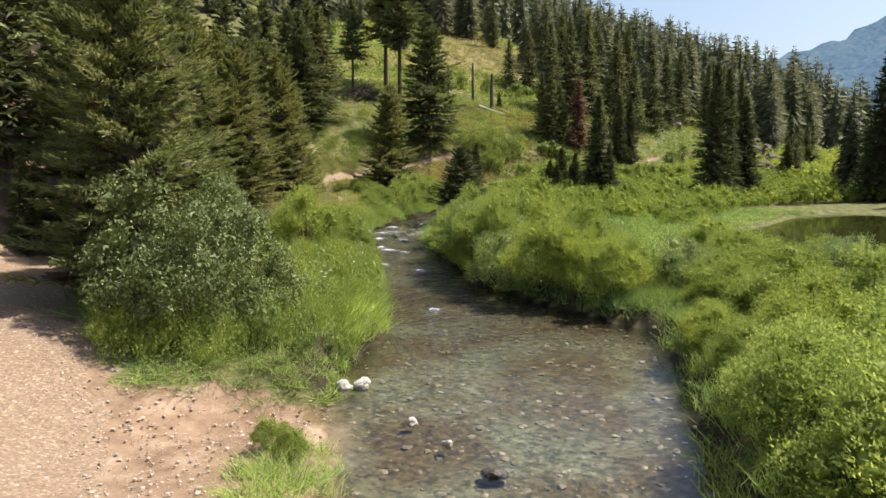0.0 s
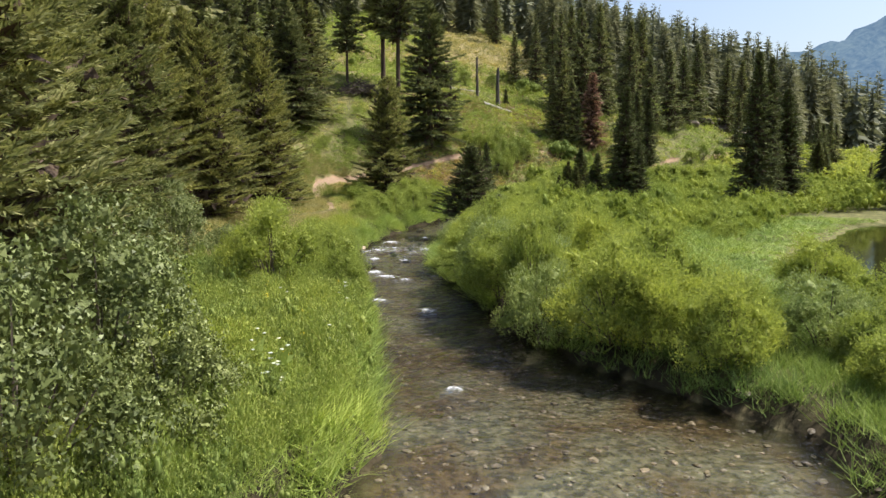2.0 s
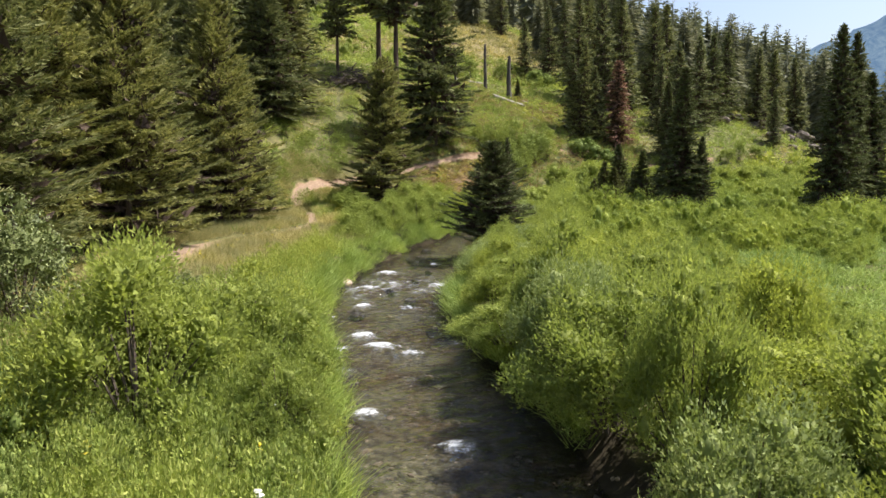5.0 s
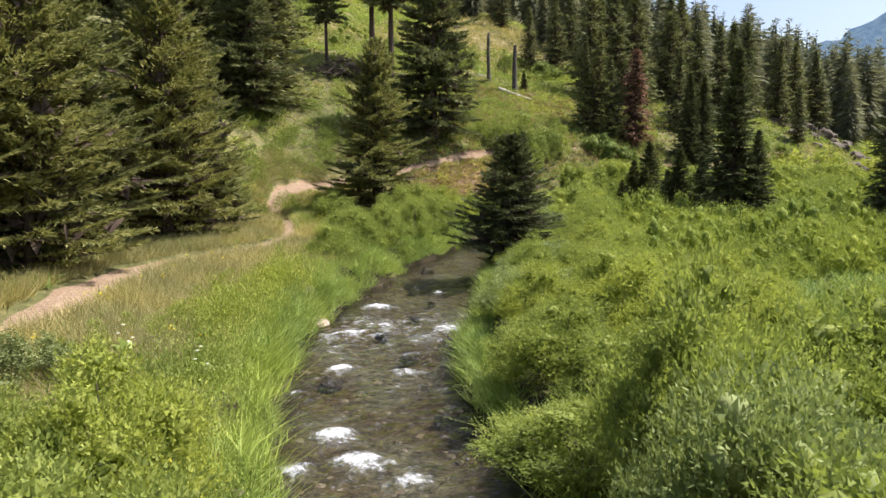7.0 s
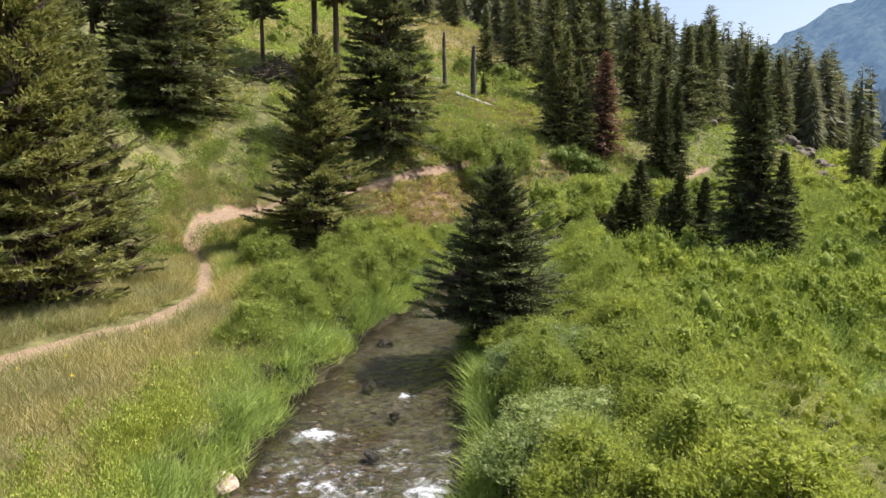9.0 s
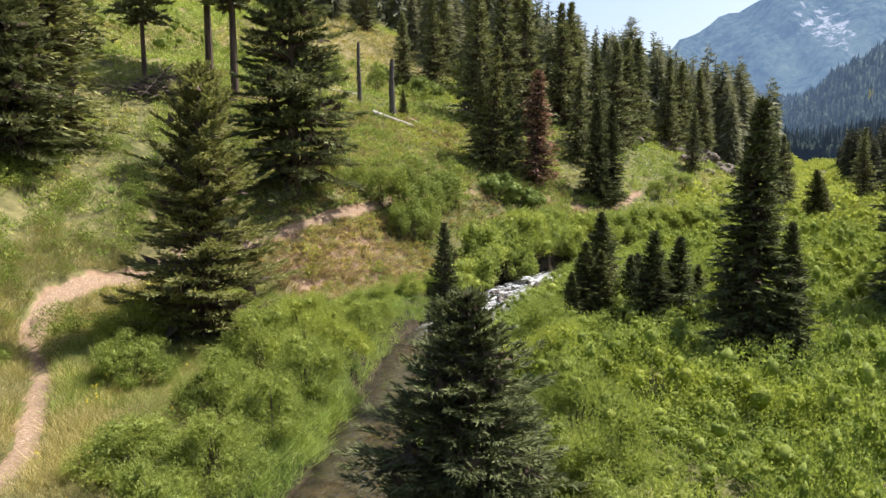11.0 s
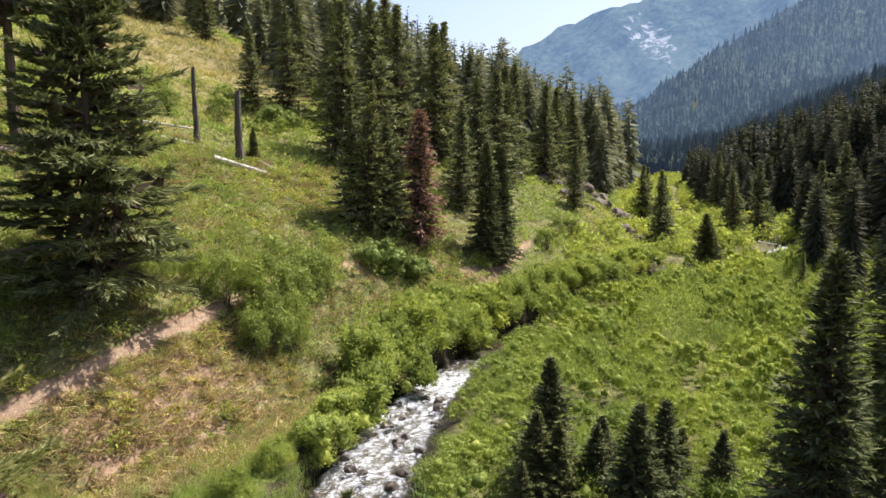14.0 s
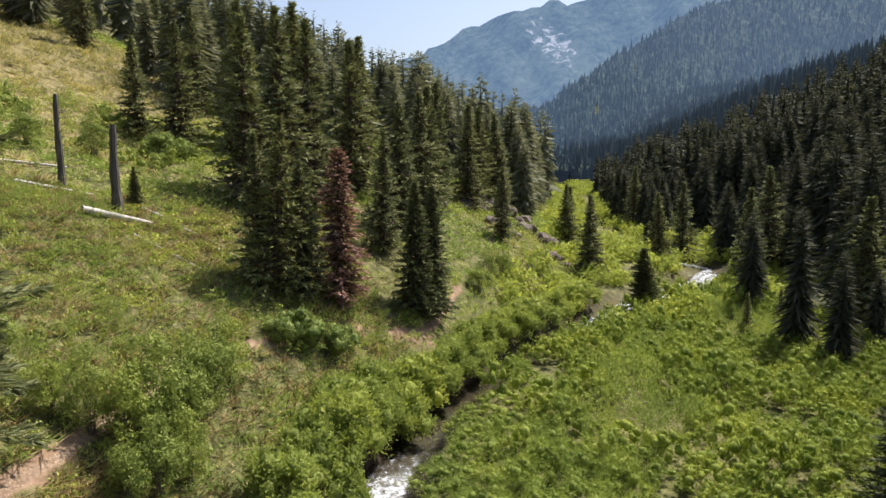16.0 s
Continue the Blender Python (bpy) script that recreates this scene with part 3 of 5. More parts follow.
def shrub_arrays(rng, puffs, leaves, leaf_len, leaf_wide, puff=0.34, upright=0.5, aspect=1.0, loose=0.3, core=12, shoots=0.0, lump=0.0, solid=2, chunk=0.55):
    """Stems arching up from a root to rounded puffs of leaves; about 1 m in half width and 1 m tall."""
    az = np.arange(puffs) * 2.39996 + rng.normal(0, 0.5, puffs)
    k = np.sqrt((np.arange(puffs) + 0.4) / puffs)
    reach = 0.82 * k * rng.uniform(0.8, 1.12, puffs)
    size = puff * rng.uniform(0.55, 1.35, puffs)
    tip = np.c_[np.cos(az) * reach, np.sin(az) * reach, (0.86 - 0.62 * k ** 2.2) * rng.uniform(0.62, 1.2, puffs) * aspect]
    root = np.c_[np.cos(az) * 0.22 * k, np.sin(az) * 0.22 * k, np.full(puffs, -0.08)]
    b = rng.choice(puffs, puffs * leaves, p=size ** 2 / (size ** 2).sum())
    n = len(b)
    way = unit(rng.normal(size=(n, 3)) + np.array([0, 0, 0.35]) + 0.5 * np.c_[np.cos(az), np.sin(az), np.zeros(puffs)][b])
    bumps = 1 + 0.22 * np.sin(7 * way[:, 0] + b) * np.sin(6 * way[:, 1] + 2 * b) + 0.12 * np.sin(15 * way[:, 2] + 9 * way[:, 0])
    p = tip[b] + way * (size[b] * rng.uniform(0.35, 1.12, n) ** 0.5 * bumps)[:, None] * np.array([1, 1, 0.9])
    low = rng.uniform(size=n) < 0.12
    s = rng.uniform(0.1, 0.9, n)[:, None]
    p = np.where(low[:, None], root[b] + (p - root[b]) * s, p)
    p[:, 2] = np.maximum(p[:, 2], 0.01)
    d = (1 - 0.6 * shoots) * unit(np.cross(way, rng.normal(size=(n, 3)))) + (0.45 + 0.3 * shoots) * way + np.array([0, 0, 0.4 + 0.5 * shoots])
    leaf = blades(p, d, leaf_len * rng.uniform(0.6, 1.3, n), leaf_wide * rng.uniform(0.7, 1.3, n), rng, 0.12, loose, way + np.array([0, 0, 0.2]))
    if lump:
        v, f = BALLS[solid]
        mass = v[None] * (lump * size)[:, None, None] * rng.uniform(0.6, 1.25, (puffs, len(v), 1)) * rng.uniform(0.75, 1.2, (puffs, 1, 3)) + tip[:, None]
        mass[..., 2] = np.maximum(mass[..., 2], 0.0)
        leaf = joined([leaf, (mass.reshape(-1, 3), (f[None] + (np.arange(puffs) * len(v))[:, None, None]).reshape(-1, 3))])
    if core:
        q = np.repeat(np.arange(puffs), core)
        at = tip[q] + unit(rng.normal(size=(len(q), 3))) * (0.6 * size[q] * rng.uniform(0.5, 1.15, len(q)))[:, None]
        at[:, 2] = np.maximum(at[:, 2], 0.02)
        inner = blades(at, rng.normal(size=(len(q), 3)), chunk * size[q], 0.36 * chunk * size[q], rng, 0.2, 1.5)
        leaf = joined([leaf, inner])
    sticks = []
    for i in range(0, puffs, 2):
        q = np.linspace(0, 0.9, 4)[:, None]
        sticks.append(stick(root[i] + (tip - root)[i] * np.c_[q ** (1 + upright), q ** (1 + upright), q ** 0.75], 0.016 * (1 - q[:, 0]) + 0.004, 4))
    return sticks, leaf


SHRUBS = {
    "bank": ("willow_shrub", "rounded green willow shrub leaning over the creek", WILLOW, dict(puffs=30, leaves=150, leaf_len=0.075, leaf_wide=0.022, puff=0.29, aspect=1.4, core=6, shoots=0.35, lump=0.6)),
    "willow": ("willow_shrub", "bright green bushy willow shrub by the creek", WILLOW, dict(puffs=36, leaves=360, leaf_len=0.05, leaf_wide=0.0095, puff=0.27, aspect=1.4, core=70, shoots=0.55, lump=0.36, chunk=0.2)),
    "silver": ("willow_shrub", "silvery green bushy willow shrub by the creek", GREY_LEAF, dict(puffs=36, leaves=360, leaf_len=0.05, leaf_wide=0.0095, puff=0.27, aspect=1.4, core=70, shoots=0.55, lump=0.36, chunk=0.2)),
    "shore": ("willow_shrub", "yellow-green leafy willow shrub on the open shore", SUNLIT_SHORE_LEAF, dict(puffs=36, leaves=320, leaf_len=0.05, leaf_wide=0.011, puff=0.26, aspect=1.4, core=44, shoots=0.5, lump=0.3, chunk=0.17)),
    "alder": ("streamside_shrub", "grey-green leafy shrub on the creek bank", ALDER, dict(puffs=36, leaves=240, leaf_len=0.042, leaf_wide=0.0145, puff=0.23, aspect=1.6, core=12)),
    "round": ("hillside_shrub", "rounded dark green shrub on the grassy slope", ROUND_LEAF, dict(puffs=22, leaves=110, leaf_len=0.085, leaf_wide=0.026, puff=0.3, aspect=1.2, core=4, lump=0.7)),
    "aspen": ("young_aspen", "slender young aspen with small leaves on the slope", ASPEN, dict(puffs=34, leaves=100, leaf_len=0.1, leaf_wide=0.034, puff=0.34, upright=1.2, aspect=3.6, core=8)),
}


def shrub(kind, x, y, wide, tall, group=""):
    name, label, leaf, shape = SHRUBS[kind]
    rng = np.random.default_rng(int(abs(x * 331 + y * 577)) + 11)
    variant = (kind, int(rng.integers(4)))
    m = pose(x, y, float(height(x, y)), 0, 0, float(rng.uniform(0, 360)))
    if variant not in STOCK:
        stems, leaves = shrub_arrays(np.random.default_rng(len(STOCK) * 13 + 5), **shape)
        top = tagged(new(name), label, "shrub", group)
        for stem in stems if kind == "aspen" else [joined(stems)]:
            part("stem" if kind == "aspen" else "branchwork", mesh("stem", *stem, TWIG), top, "thin brown stem")
        part("foliage", mesh("foliage", *leaves, leaf, True), top)
        STOCK[variant] = made = top
    else:
        made = copy_thing(STOCK[variant], m)
        tagged(made, group=group)
    made.matrix_basis = m @ Matrix.Diagonal((wide, wide * float(rng.uniform(0.85, 1.15)), tall / shape["aspect"], 1))
    return made


def strewn(rng, n, x0, x1, y0, y1, keep):
    x, y = rng.uniform(x0, x1, n), rng.uniform(y0, y1, n)
    ok = keep(x, y)
    return x[ok], y[ok]


def repeated(patterns, x, y, wide, tall, rng, dip=0.0):
    """Many plants of a few patterns, turned and sized, as one set of arrays."""
    z = surface(x, y) - dip
    which = rng.integers(len(patterns), size=len(x))
    turn = rng.uniform(0, 2 * np.pi, len(x))
    out = []
    for k, (v, f) in enumerate(patterns):
        i = np.flatnonzero(which == k)
        if not len(i):
            continue
        c, s = np.cos(turn[i])[:, None], np.sin(turn[i])[:, None]
        w, h = np.asarray(wide)[i][:, None], np.asarray(tall)[i][:, None]
        vx = x[i][:, None] + w * (v[None, :, 0] * c - v[None, :, 1] * s)
        vy = y[i][:, None] + w * (v[None, :, 0] * s + v[None, :, 1] * c)
        vz = z[i][:, None] + h * v[None, :, 2]
        vv = np.stack([vx, vy, vz], -1).reshape(-1, 3)
        ff = (f[None] + (np.arange(len(i)) * len(v))[:, None, None]).reshape(-1, f.shape[1])
        out.append((vv, ff))
    return joined(out)


def stuff(name, arrays, mat, label, category, **attributes):
    return tagged(new(name, mesh(name, *arrays, mat, **attributes)), label, category, kind="stuff")


def pebbles(rng, x, y, z, size, flat=0.6):
    """Uneven rounded stones."""
    g = (1 + 5 ** 0.5) / 2
    ico = unit(np.array([(-1, g, 0), (1, g, 0), (-1, -g, 0), (1, -g, 0), (0, -1, g), (0, 1, g), (0, -1, -g), (0, 1, -g), (g, 0, -1), (g, 0, 1), (-g, 0, -1), (-g, 0, 1)], float))
    tri = np.array([int(c, 16) for c in "0b5051017 07a0ab 159 5b4 ba2 a76 718 394 342 326 368 389 495 24b 62a 867 981".replace(" ", "")]).reshape(-1, 3)
    n = len(x)
    v = ico[None] * rng.uniform(0.75, 1.2, (n, 12, 1)) * np.c_[rng.uniform(0.8, 1.3, n), rng.uniform(0.7, 1.1, n), np.full(n, flat)][:, None] * np.asarray(size)[:, None, None]
    a = rng.uniform(0, 6.28, n)[:, None]
    w = v.copy()
    w[..., 0], w[..., 1] = v[..., 0] * np.cos(a) - v[..., 1] * np.sin(a), v[..., 0] * np.sin(a) + v[..., 1] * np.cos(a)
    w += np.stack([x, y, z], -1)[:, None]
    return w.reshape(-1, 3), (tri[None] + (np.arange(n) * 12)[:, None, None]).reshape(-1, 3)


def creek_gap(x, y):
    d, half = along(CREEK, x, y)
    return np.abs(d) - half, d


# ---- ground ----
def axis_steps(core0, core1, step, lo, hi, growth=1.12):
    mid = np.arange(core0, core1 + 1e-6, step)
    up, s = [mid[-1]], step
    while up[-1] < hi:
        s *= growth
        up.append(up[-1] + s)
    down, s = [mid[0]], step
    while down[-1] > lo:
        s *= growth
        down.append(down[-1] - s)
    return np.r_[down[:0:-1], mid, up[1:]]


gx, gy = axis_steps(-16, 24, 0.5, -2600, 2600, 1.1), axis_steps(3, 96, 0.5, -2600, 2600, 1.1)
X, Y = np.meshgrid(gx, gy)
Z = height(X, Y)


def surface(x, y):
    """The ground sheet's own height."""
    i, j = np.clip(np.searchsorted(gx, x) - 1, 0, len(gx) - 2), np.clip(np.searchsorted(gy, y) - 1, 0, len(gy) - 2)
    u, v = (x - gx[i]) / (gx[i + 1] - gx[i]), (y - gy[j]) / (gy[j + 1] - gy[j])
    return (Z[j, i] * (1 - u) + Z[j, i + 1] * u) * (1 - v) + (Z[j + 1, i] * (1 - u) + Z[j + 1, i + 1] * u) * v


gap, side = creek_gap(X, Y)
gap = gap + 0.25 * waves(X, Y, 1.3, 2.0)
hill = along(TOE_HILL, X, Y)[0]
road_d, road_w = along(ROAD, X, Y)
trail_d = along(TRAIL, X, Y)[0]
bare = 0.85 * (1 - smooth(road_w * 0.7, road_w * 1.35, np.abs(road_d)))
ford_bare = smooth(0.6, -0.5, Y - 13.9 - 0.15 * (X + 4)) * smooth(-10.5, -9, X) * (X < -1)
bare = np.maximum(bare, 0.85 * ford_bare)
bare = np.maximum(bare, 0.7 * (1 - smooth(0.25, 0.6, np.abs(trail_d))))
bank = eroded(X, Y)          # the eroded red slope under the trail
bare = np.maximum(bare, 0.66 * bank)
bare = np.maximum(bare, 0.5 * np.exp(-(((X - 24) / 6) ** 2 + ((Y - 95.5) / 2.0) ** 2)))
bare = np.maximum(bare, 0.45 * np.exp(-(((X + 9) / 2.5) ** 2 + ((Y - 78) / 3) ** 2)))
bare = np.maximum(bare, 0.42 * np.exp(-(((X - 56) / 14) ** 2 + ((Y - 136) / 12) ** 2)))
dry = 0.35 * smooth(6, 20, hill) + 0.45 * np.exp(-(((X + 7.5) / 2.2) ** 2 + ((Y - 48) / 9) ** 2))
dry = dry - 0.5 * np.exp(-(((X + 14) / 8) ** 2 + ((Y - 78) / 12) ** 2))
dry = dry + 0.55 * np.exp(-(((X + 4) / 16) ** 2 + ((Y - 132) / 26) ** 2)) - 0.5 * smooth(0, 4, -hill) * (side < 0)
dry = dry + 0.6 * bald(X, Y)
n = len(gx)
i, j = np.meshgrid(np.arange(len(gy) - 1), np.arange(n - 1), indexing="ij")
a = (i * n + j).ravel()
ground = new("ground", mesh("ground", np.c_[X.ravel(), Y.ravel(), Z.ravel()], np.c_[a, a + 1, a + n + 1, a + n], GROUND, True,
                            bare=bare, dry=dry, bed=1 - smooth(-0.45, -0.2, gap), wet=0.95 * (1 - smooth(0.35, 0.8, np.abs(gap))) * (1 - ford_bare), litter=smooth(-1, 4, -along(TOE_RIGHT, X, Y)[0])))
tagged(ground, "grassy valley floor and hillside with bare earth patches", "ground", kind="structure")


def ribbon(line, step, across, lift, edge, wide=1.0, rough=0.0, y0=-1e9, y1=1e9):
    """A draped strip along a line on the plan: points (m, k, 3)."""
    seg = np.r_[0, np.cumsum(np.hypot(*np.diff(line[:, :2], axis=0).T))]
    s = np.arange(0, seg[-1], step)
    c = np.c_[[np.interp(s, seg, line[:, k]) for k in range(3)]].T
    for _ in range(3):
        c[1:-1] = (c[:-2] + 2 * c[1:-1] + c[2:]) / 4
    c = c[(c[:, 1] > y0) & (c[:, 1] < y1)]
    d = unit(np.gradient(c[:, :2], axis=0))
    w = c[:, 2:3] * wide * (1 + rough * waves(c[:, 0], c[:, 1], 0.8, 1.0)[:, None])
    k = np.linspace(-1, 1, across)[None]
    x, y = c[:, :1] - d[:, 1:] * w * k, c[:, 1:2] + d[:, :1] * w * k
    z = height(x, y) + lift - edge * np.abs(k) ** 4
    m = across
    i, j = np.meshgrid(np.arange(len(c) - 1), np.arange(m - 1), indexing="ij")
    a = (i * m + j).ravel()
    return x, y, z, np.c_[a, a + m, a + m + 1, a + 1]


for name, line, wide, label, lim in (("road", ROAD, 1.0, "reddish dirt and gravel road beside the creek", (-25, 30)), ("trail", TRAIL, 1.0, "narrow tan dirt footpath along the slope", (33, 112))):
    x, y, z, f = ribbon(line, 0.3, 9, 0.045, 0.10, wide, 0.18, *lim)
    tagged(new(name, mesh(name, np.c_[x.ravel(), y.ravel(), z.ravel()], f, DIRT, True)), label, name, kind="structure")

# ---- water ----
wx, wy = np.arange(-9, 92, 0.24), np.arange(-30, 136, 0.24)
x, y = np.meshgrid(wx, wy)
wet = creek_gap(x, y)[0] < 0.7
n = len(wx)
i, j = np.nonzero(wet[:-1, :-1] & wet[1:, :-1] & wet[:-1, 1:] & wet[1:, 1:])
corners = np.c_[i * n + j, i * n + j + 1, (i + 1) * n + j + 1, (i + 1) * n + j]
used, f = np.unique(corners, return_inverse=True)
x, y, f = x.ravel()[used], y.ravel()[used], f.reshape(-1, 4)
# Terms near y 23 and 37 also paint glints as foam flecks.
rapid = np.clip(0.11 * np.exp(-((y - 23.5) / 4) ** 2) + 0.175 * np.exp(-((y - 37) / 9) ** 2) + 0.16 * np.exp(-((y - 45.5) / 4.0) ** 2) + 0.31 * np.exp(-((y - 77) / 8.0) ** 4)
                + 0.17 * smooth(80, 84, y) + 0.17 * smooth(36, 46, x), 0, 0.6)
near = along(CREEK, x, y)
pillow = np.zeros_like(x)
for fx, fy, fr in FOAM:
    pillow = np.maximum(pillow, np.exp(-((x - fx) / (1.25 * fr)) ** 2 - ((y - fy) / fr) ** 2))
rapid = np.maximum(rapid, 0.40 * pillow)
rapid = rapid * (1 - smooth(-0.7, 0.1, np.abs(near[0]) - near[1]))
chop = waves(x + 0.5 * waves(y, x, 1.1, 2.0), y, 0.33, 1.0) * 0.5 + np.random.default_rng(8).uniform(-0.5, 0.5, x.shape)
z = water_level(x, y) + (0.014 + 0.13 * rapid) * chop + 0.05 * rapid * waves(x, y, 0.9, 2.0) + 0.11 * pillow
water = new("creek_water", mesh("creek_water", np.c_[x.ravel(), y.ravel(), z.ravel()], f, WATER, True, foam_glints=rapid + 0.1 * chop * smooth(0.02, 0.2, rapid) + 0.05, depth=smooth(14, 26, y)))
water.visible_shadow = False
tagged(water, "clear shallow creek running over cobbles with white riffles", "water", kind="structure")
k = np.linspace(0, 2 * np.pi, 49)[:-1]
ring = [np.c_[26 + r * (20.5 * np.cos(k) * 0.577 - 7 * np.sin(k) * 0.817), 43 + r * (20.5 * np.cos(k) * 0.817 + 7 * np.sin(k) * 0.577), np.full(48, POND_LEVEL)] for r in (1.15, 0.6, 0.0004)]
v = np.concatenate(ring)
f = np.array([[r * 48 + q, r * 48 + (q + 1) % 48, (r + 1) * 48 + (q + 1) % 48, (r + 1) * 48 + q] for r in range(2) for q in range(48)])
tagged(new("pond_water", mesh("pond_water", v, f, POND, True)), "still dark green pond with grassy edges", "pond", kind="structure").visible_shadow = False

# ---- the far mountain ----
rng_m = np.random.default_rng(2)
yaw = np.linspace(-20, 75, 140)
crest_deg = np.interp(yaw, [-20, 8, 20, 26, 28, 30, 34.6, 38.3, 45.5, 55, 75], [2, 4, 5.5, 7.0, 7.6, 8.3, 10.6, 11.4, 12.4, 13.5, 14])
base_r, top_r = 1150.0, 1750.0
rows = np.linspace(0, 1, 34)
A, U = np.meshgrid(np.radians(yaw), rows)
rr = base_r + (top_r - base_r) * U + 60 * waves(A * 40, U * 6, 2.2, 1.0)
top = np.tan(np.radians(np.interp(np.degrees(A), yaw, crest_deg))) * top_r
rough = waves(A * 57, U * 12, 1.1, 2.0) * 14 + waves(A * 160, U * 30, 1.0, 3.0) * 5 + rng_m.uniform(-6, 6, A.shape)
mx, my, mz = 1.7 + rr * np.sin(A), 57.8 + rr * np.cos(A), -15 + (top + 30) * U + rough * (0.4 + 0.6 * U)
ad, uu = np.degrees(A), U
scree = np.exp(-((ad - 40.0 - (0.78 - uu) * 7) / 2.0) ** 2 - ((uu - 0.70) / 0.17) ** 2) + 0.35 * waves(A * 300, U * 26, 1.0, 1.0) - 0.06
i, j = np.meshgrid(np.arange(33), np.arange(139), indexing="ij")
a = (i * 140 + j).ravel()
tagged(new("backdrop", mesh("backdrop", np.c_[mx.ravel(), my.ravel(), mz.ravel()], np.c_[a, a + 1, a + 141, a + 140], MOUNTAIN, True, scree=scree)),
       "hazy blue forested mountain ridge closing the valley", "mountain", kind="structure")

# ---- forests ----
rng = np.random.default_rng(5)


def far_tree(seed, sprays, wide=0.12):
    """A slender conifer 1 m tall: drooping boughs laid like shingles round a core."""
    r = np.random.default_rng(seed)
    u = ((np.arange(sprays) + r.uniform(0, 1, sprays)) / sprays) ** 1.15
    az = np.arange(sprays) * 2.39996 + r.normal(0, 0.3, sprays)
    out = np.c_[np.cos(az), np.sin(az), np.zeros(sprays)]
    ln = wide * ((1 - u) ** 0.62 * np.minimum(1, 0.6 + 2.5 * u) + 0.035) * r.uniform(0.7, 1.25, sprays)
    few = (36 / sprays) ** 0.5
    p = out * (ln * r.uniform(0.0, 0.35, sprays))[:, None] + np.c_[np.zeros((sprays, 2)), 0.07 + 0.90 * u]
    d = out + np.c_[np.zeros((sprays, 2)), -0.62 + 1.2 * u ** 3 + r.normal(0, 0.2, sprays)]
    face = 0.55 * out + np.array([0, 0, 0.8])
    k = np.arange(4) * 1.5708
    core = np.r_[np.c_[0.42 * wide * np.cos(k), 0.42 * wide * np.sin(k), np.full(4, 0.04)], [[0, 0, 0.93]]]
    return joined([blades(p, d, ln * 1.05 + 0.012, few * (ln * 0.5 + 0.004), r, 0.1, 0.6, face), (core, np.array([[0, 1, 4], [1, 2, 4], [2, 3, 4], [3, 0, 4]]))])


edge_patterns = [far_tree(40 + s, 900, 0.135 + 0.012 * s) for s in range(5)]
far_patterns = [far_tree(s, 110, 0.15) for s in range(5)]


def dim_tree(seed, wide):
    """A far conifer: three ragged skirts one above the other."""
    r = np.random.default_rng(seed)
    v, f = [], []
    for k, (low, top, w) in enumerate(((0.03, 0.55, 1.0), (0.30, 0.78, 0.72), (0.56, 1.0, 0.44))):
        a = np.arange(6) * 1.0472 + r.uniform(0, 6)
        w6 = wide * w * r.uniform(0.7, 1.25, 6)
        v.append(np.r_[np.c_[w6 * np.cos(a), w6 * np.sin(a), low + r.uniform(-0.05, 0.05, 6)], [[0, 0, top]]])
        f += [[k * 7 + q, k * 7 + (q + 1) % 6, k * 7 + 6] for q in range(6)]
    return np.concatenate(v), np.array(f)


dim_patterns = [dim_tree(s, 0.12 + 0.012 * s) for s in range(6)]


# Strength of the painted haze: grows with distance.
def haze_glow(p):
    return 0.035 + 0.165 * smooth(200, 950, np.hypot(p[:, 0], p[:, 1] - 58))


def right_slope(x, y):
    return -along(TOE_RIGHT, x, y)[0]


ax, ay = strewn(rng, 30000, 40, 330, 55, 420, lambda x, y: (right_slope(x, y) > np.where(y > 72, -7.5, 0.3)) & (creek_gap(x, y)[0] > 3) & (np.arctan2(x - 5, y - 45) < radians(72)))
away = np.hypot(ax, ay - 58)
keep = rng.uniform(size=len(ax)) < np.where(away < 150, 0.13, 0.24)
ax, ay = ax[keep], ay[keep]
tall = rng.uniform(6, 15, len(ax)) + 2 * waves(ax, ay, 25, 1.0)
tall = np.where(right_slope(ax, ay) < 2, rng.uniform(6, 12, len(ax)), tall)
close, near = np.hypot(ax, ay - 58) < 150, np.hypot(ax, ay - 58) < 260
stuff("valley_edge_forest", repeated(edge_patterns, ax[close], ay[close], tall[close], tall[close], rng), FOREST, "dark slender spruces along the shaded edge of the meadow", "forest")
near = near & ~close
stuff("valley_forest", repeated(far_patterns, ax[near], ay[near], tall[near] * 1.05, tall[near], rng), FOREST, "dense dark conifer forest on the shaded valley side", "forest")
bx, by = strewn(rng, 13000, 150, 1100, 120, 900, lambda x, y: (right_slope(x, y) > np.where(y > 240, -90, 20)) & (along(TOE_HILL, x, y)[0] < -6) & (np.hypot(x, y - 58) > 250) & (np.arctan2(x, y - 58) < radians(68)) & (np.arctan2(x, y - 58) > radians(33)) & (waves(x, y, 26, 4.0) < 0.95))
close = close | near
bx, by = np.r_[ax[~close], bx], np.r_[ay[~close], by]
tall = rng.uniform(8, 16, len(bx)) + 2 * waves(bx, by, 30, 2.0)
far_woods = repeated(dim_patterns, bx, by, tall * 1.1, tall, rng)
stuff("mountain_forest", far_woods, DISTANT, "conifer forest covering the far valley spur", "forest", haze_glow=haze_glow(far_woods[0]))
A, R = np.meshgrid(np.radians(np.linspace(30, 70, 480)), 250 * (1150 / 250) ** np.linspace(0, 1, 150))
A = A + rng.uniform(-0.0006, 0.0006, A.shape)
R = R * (1 + rng.uniform(-0.003, 0.003, R.shape))
cx, cy = R * np.sin(A), 58 + R * np.cos(A)
wooded = smooth(-15, 10, right_slope(cx, cy) - np.where(cy > 240, -60, 20))
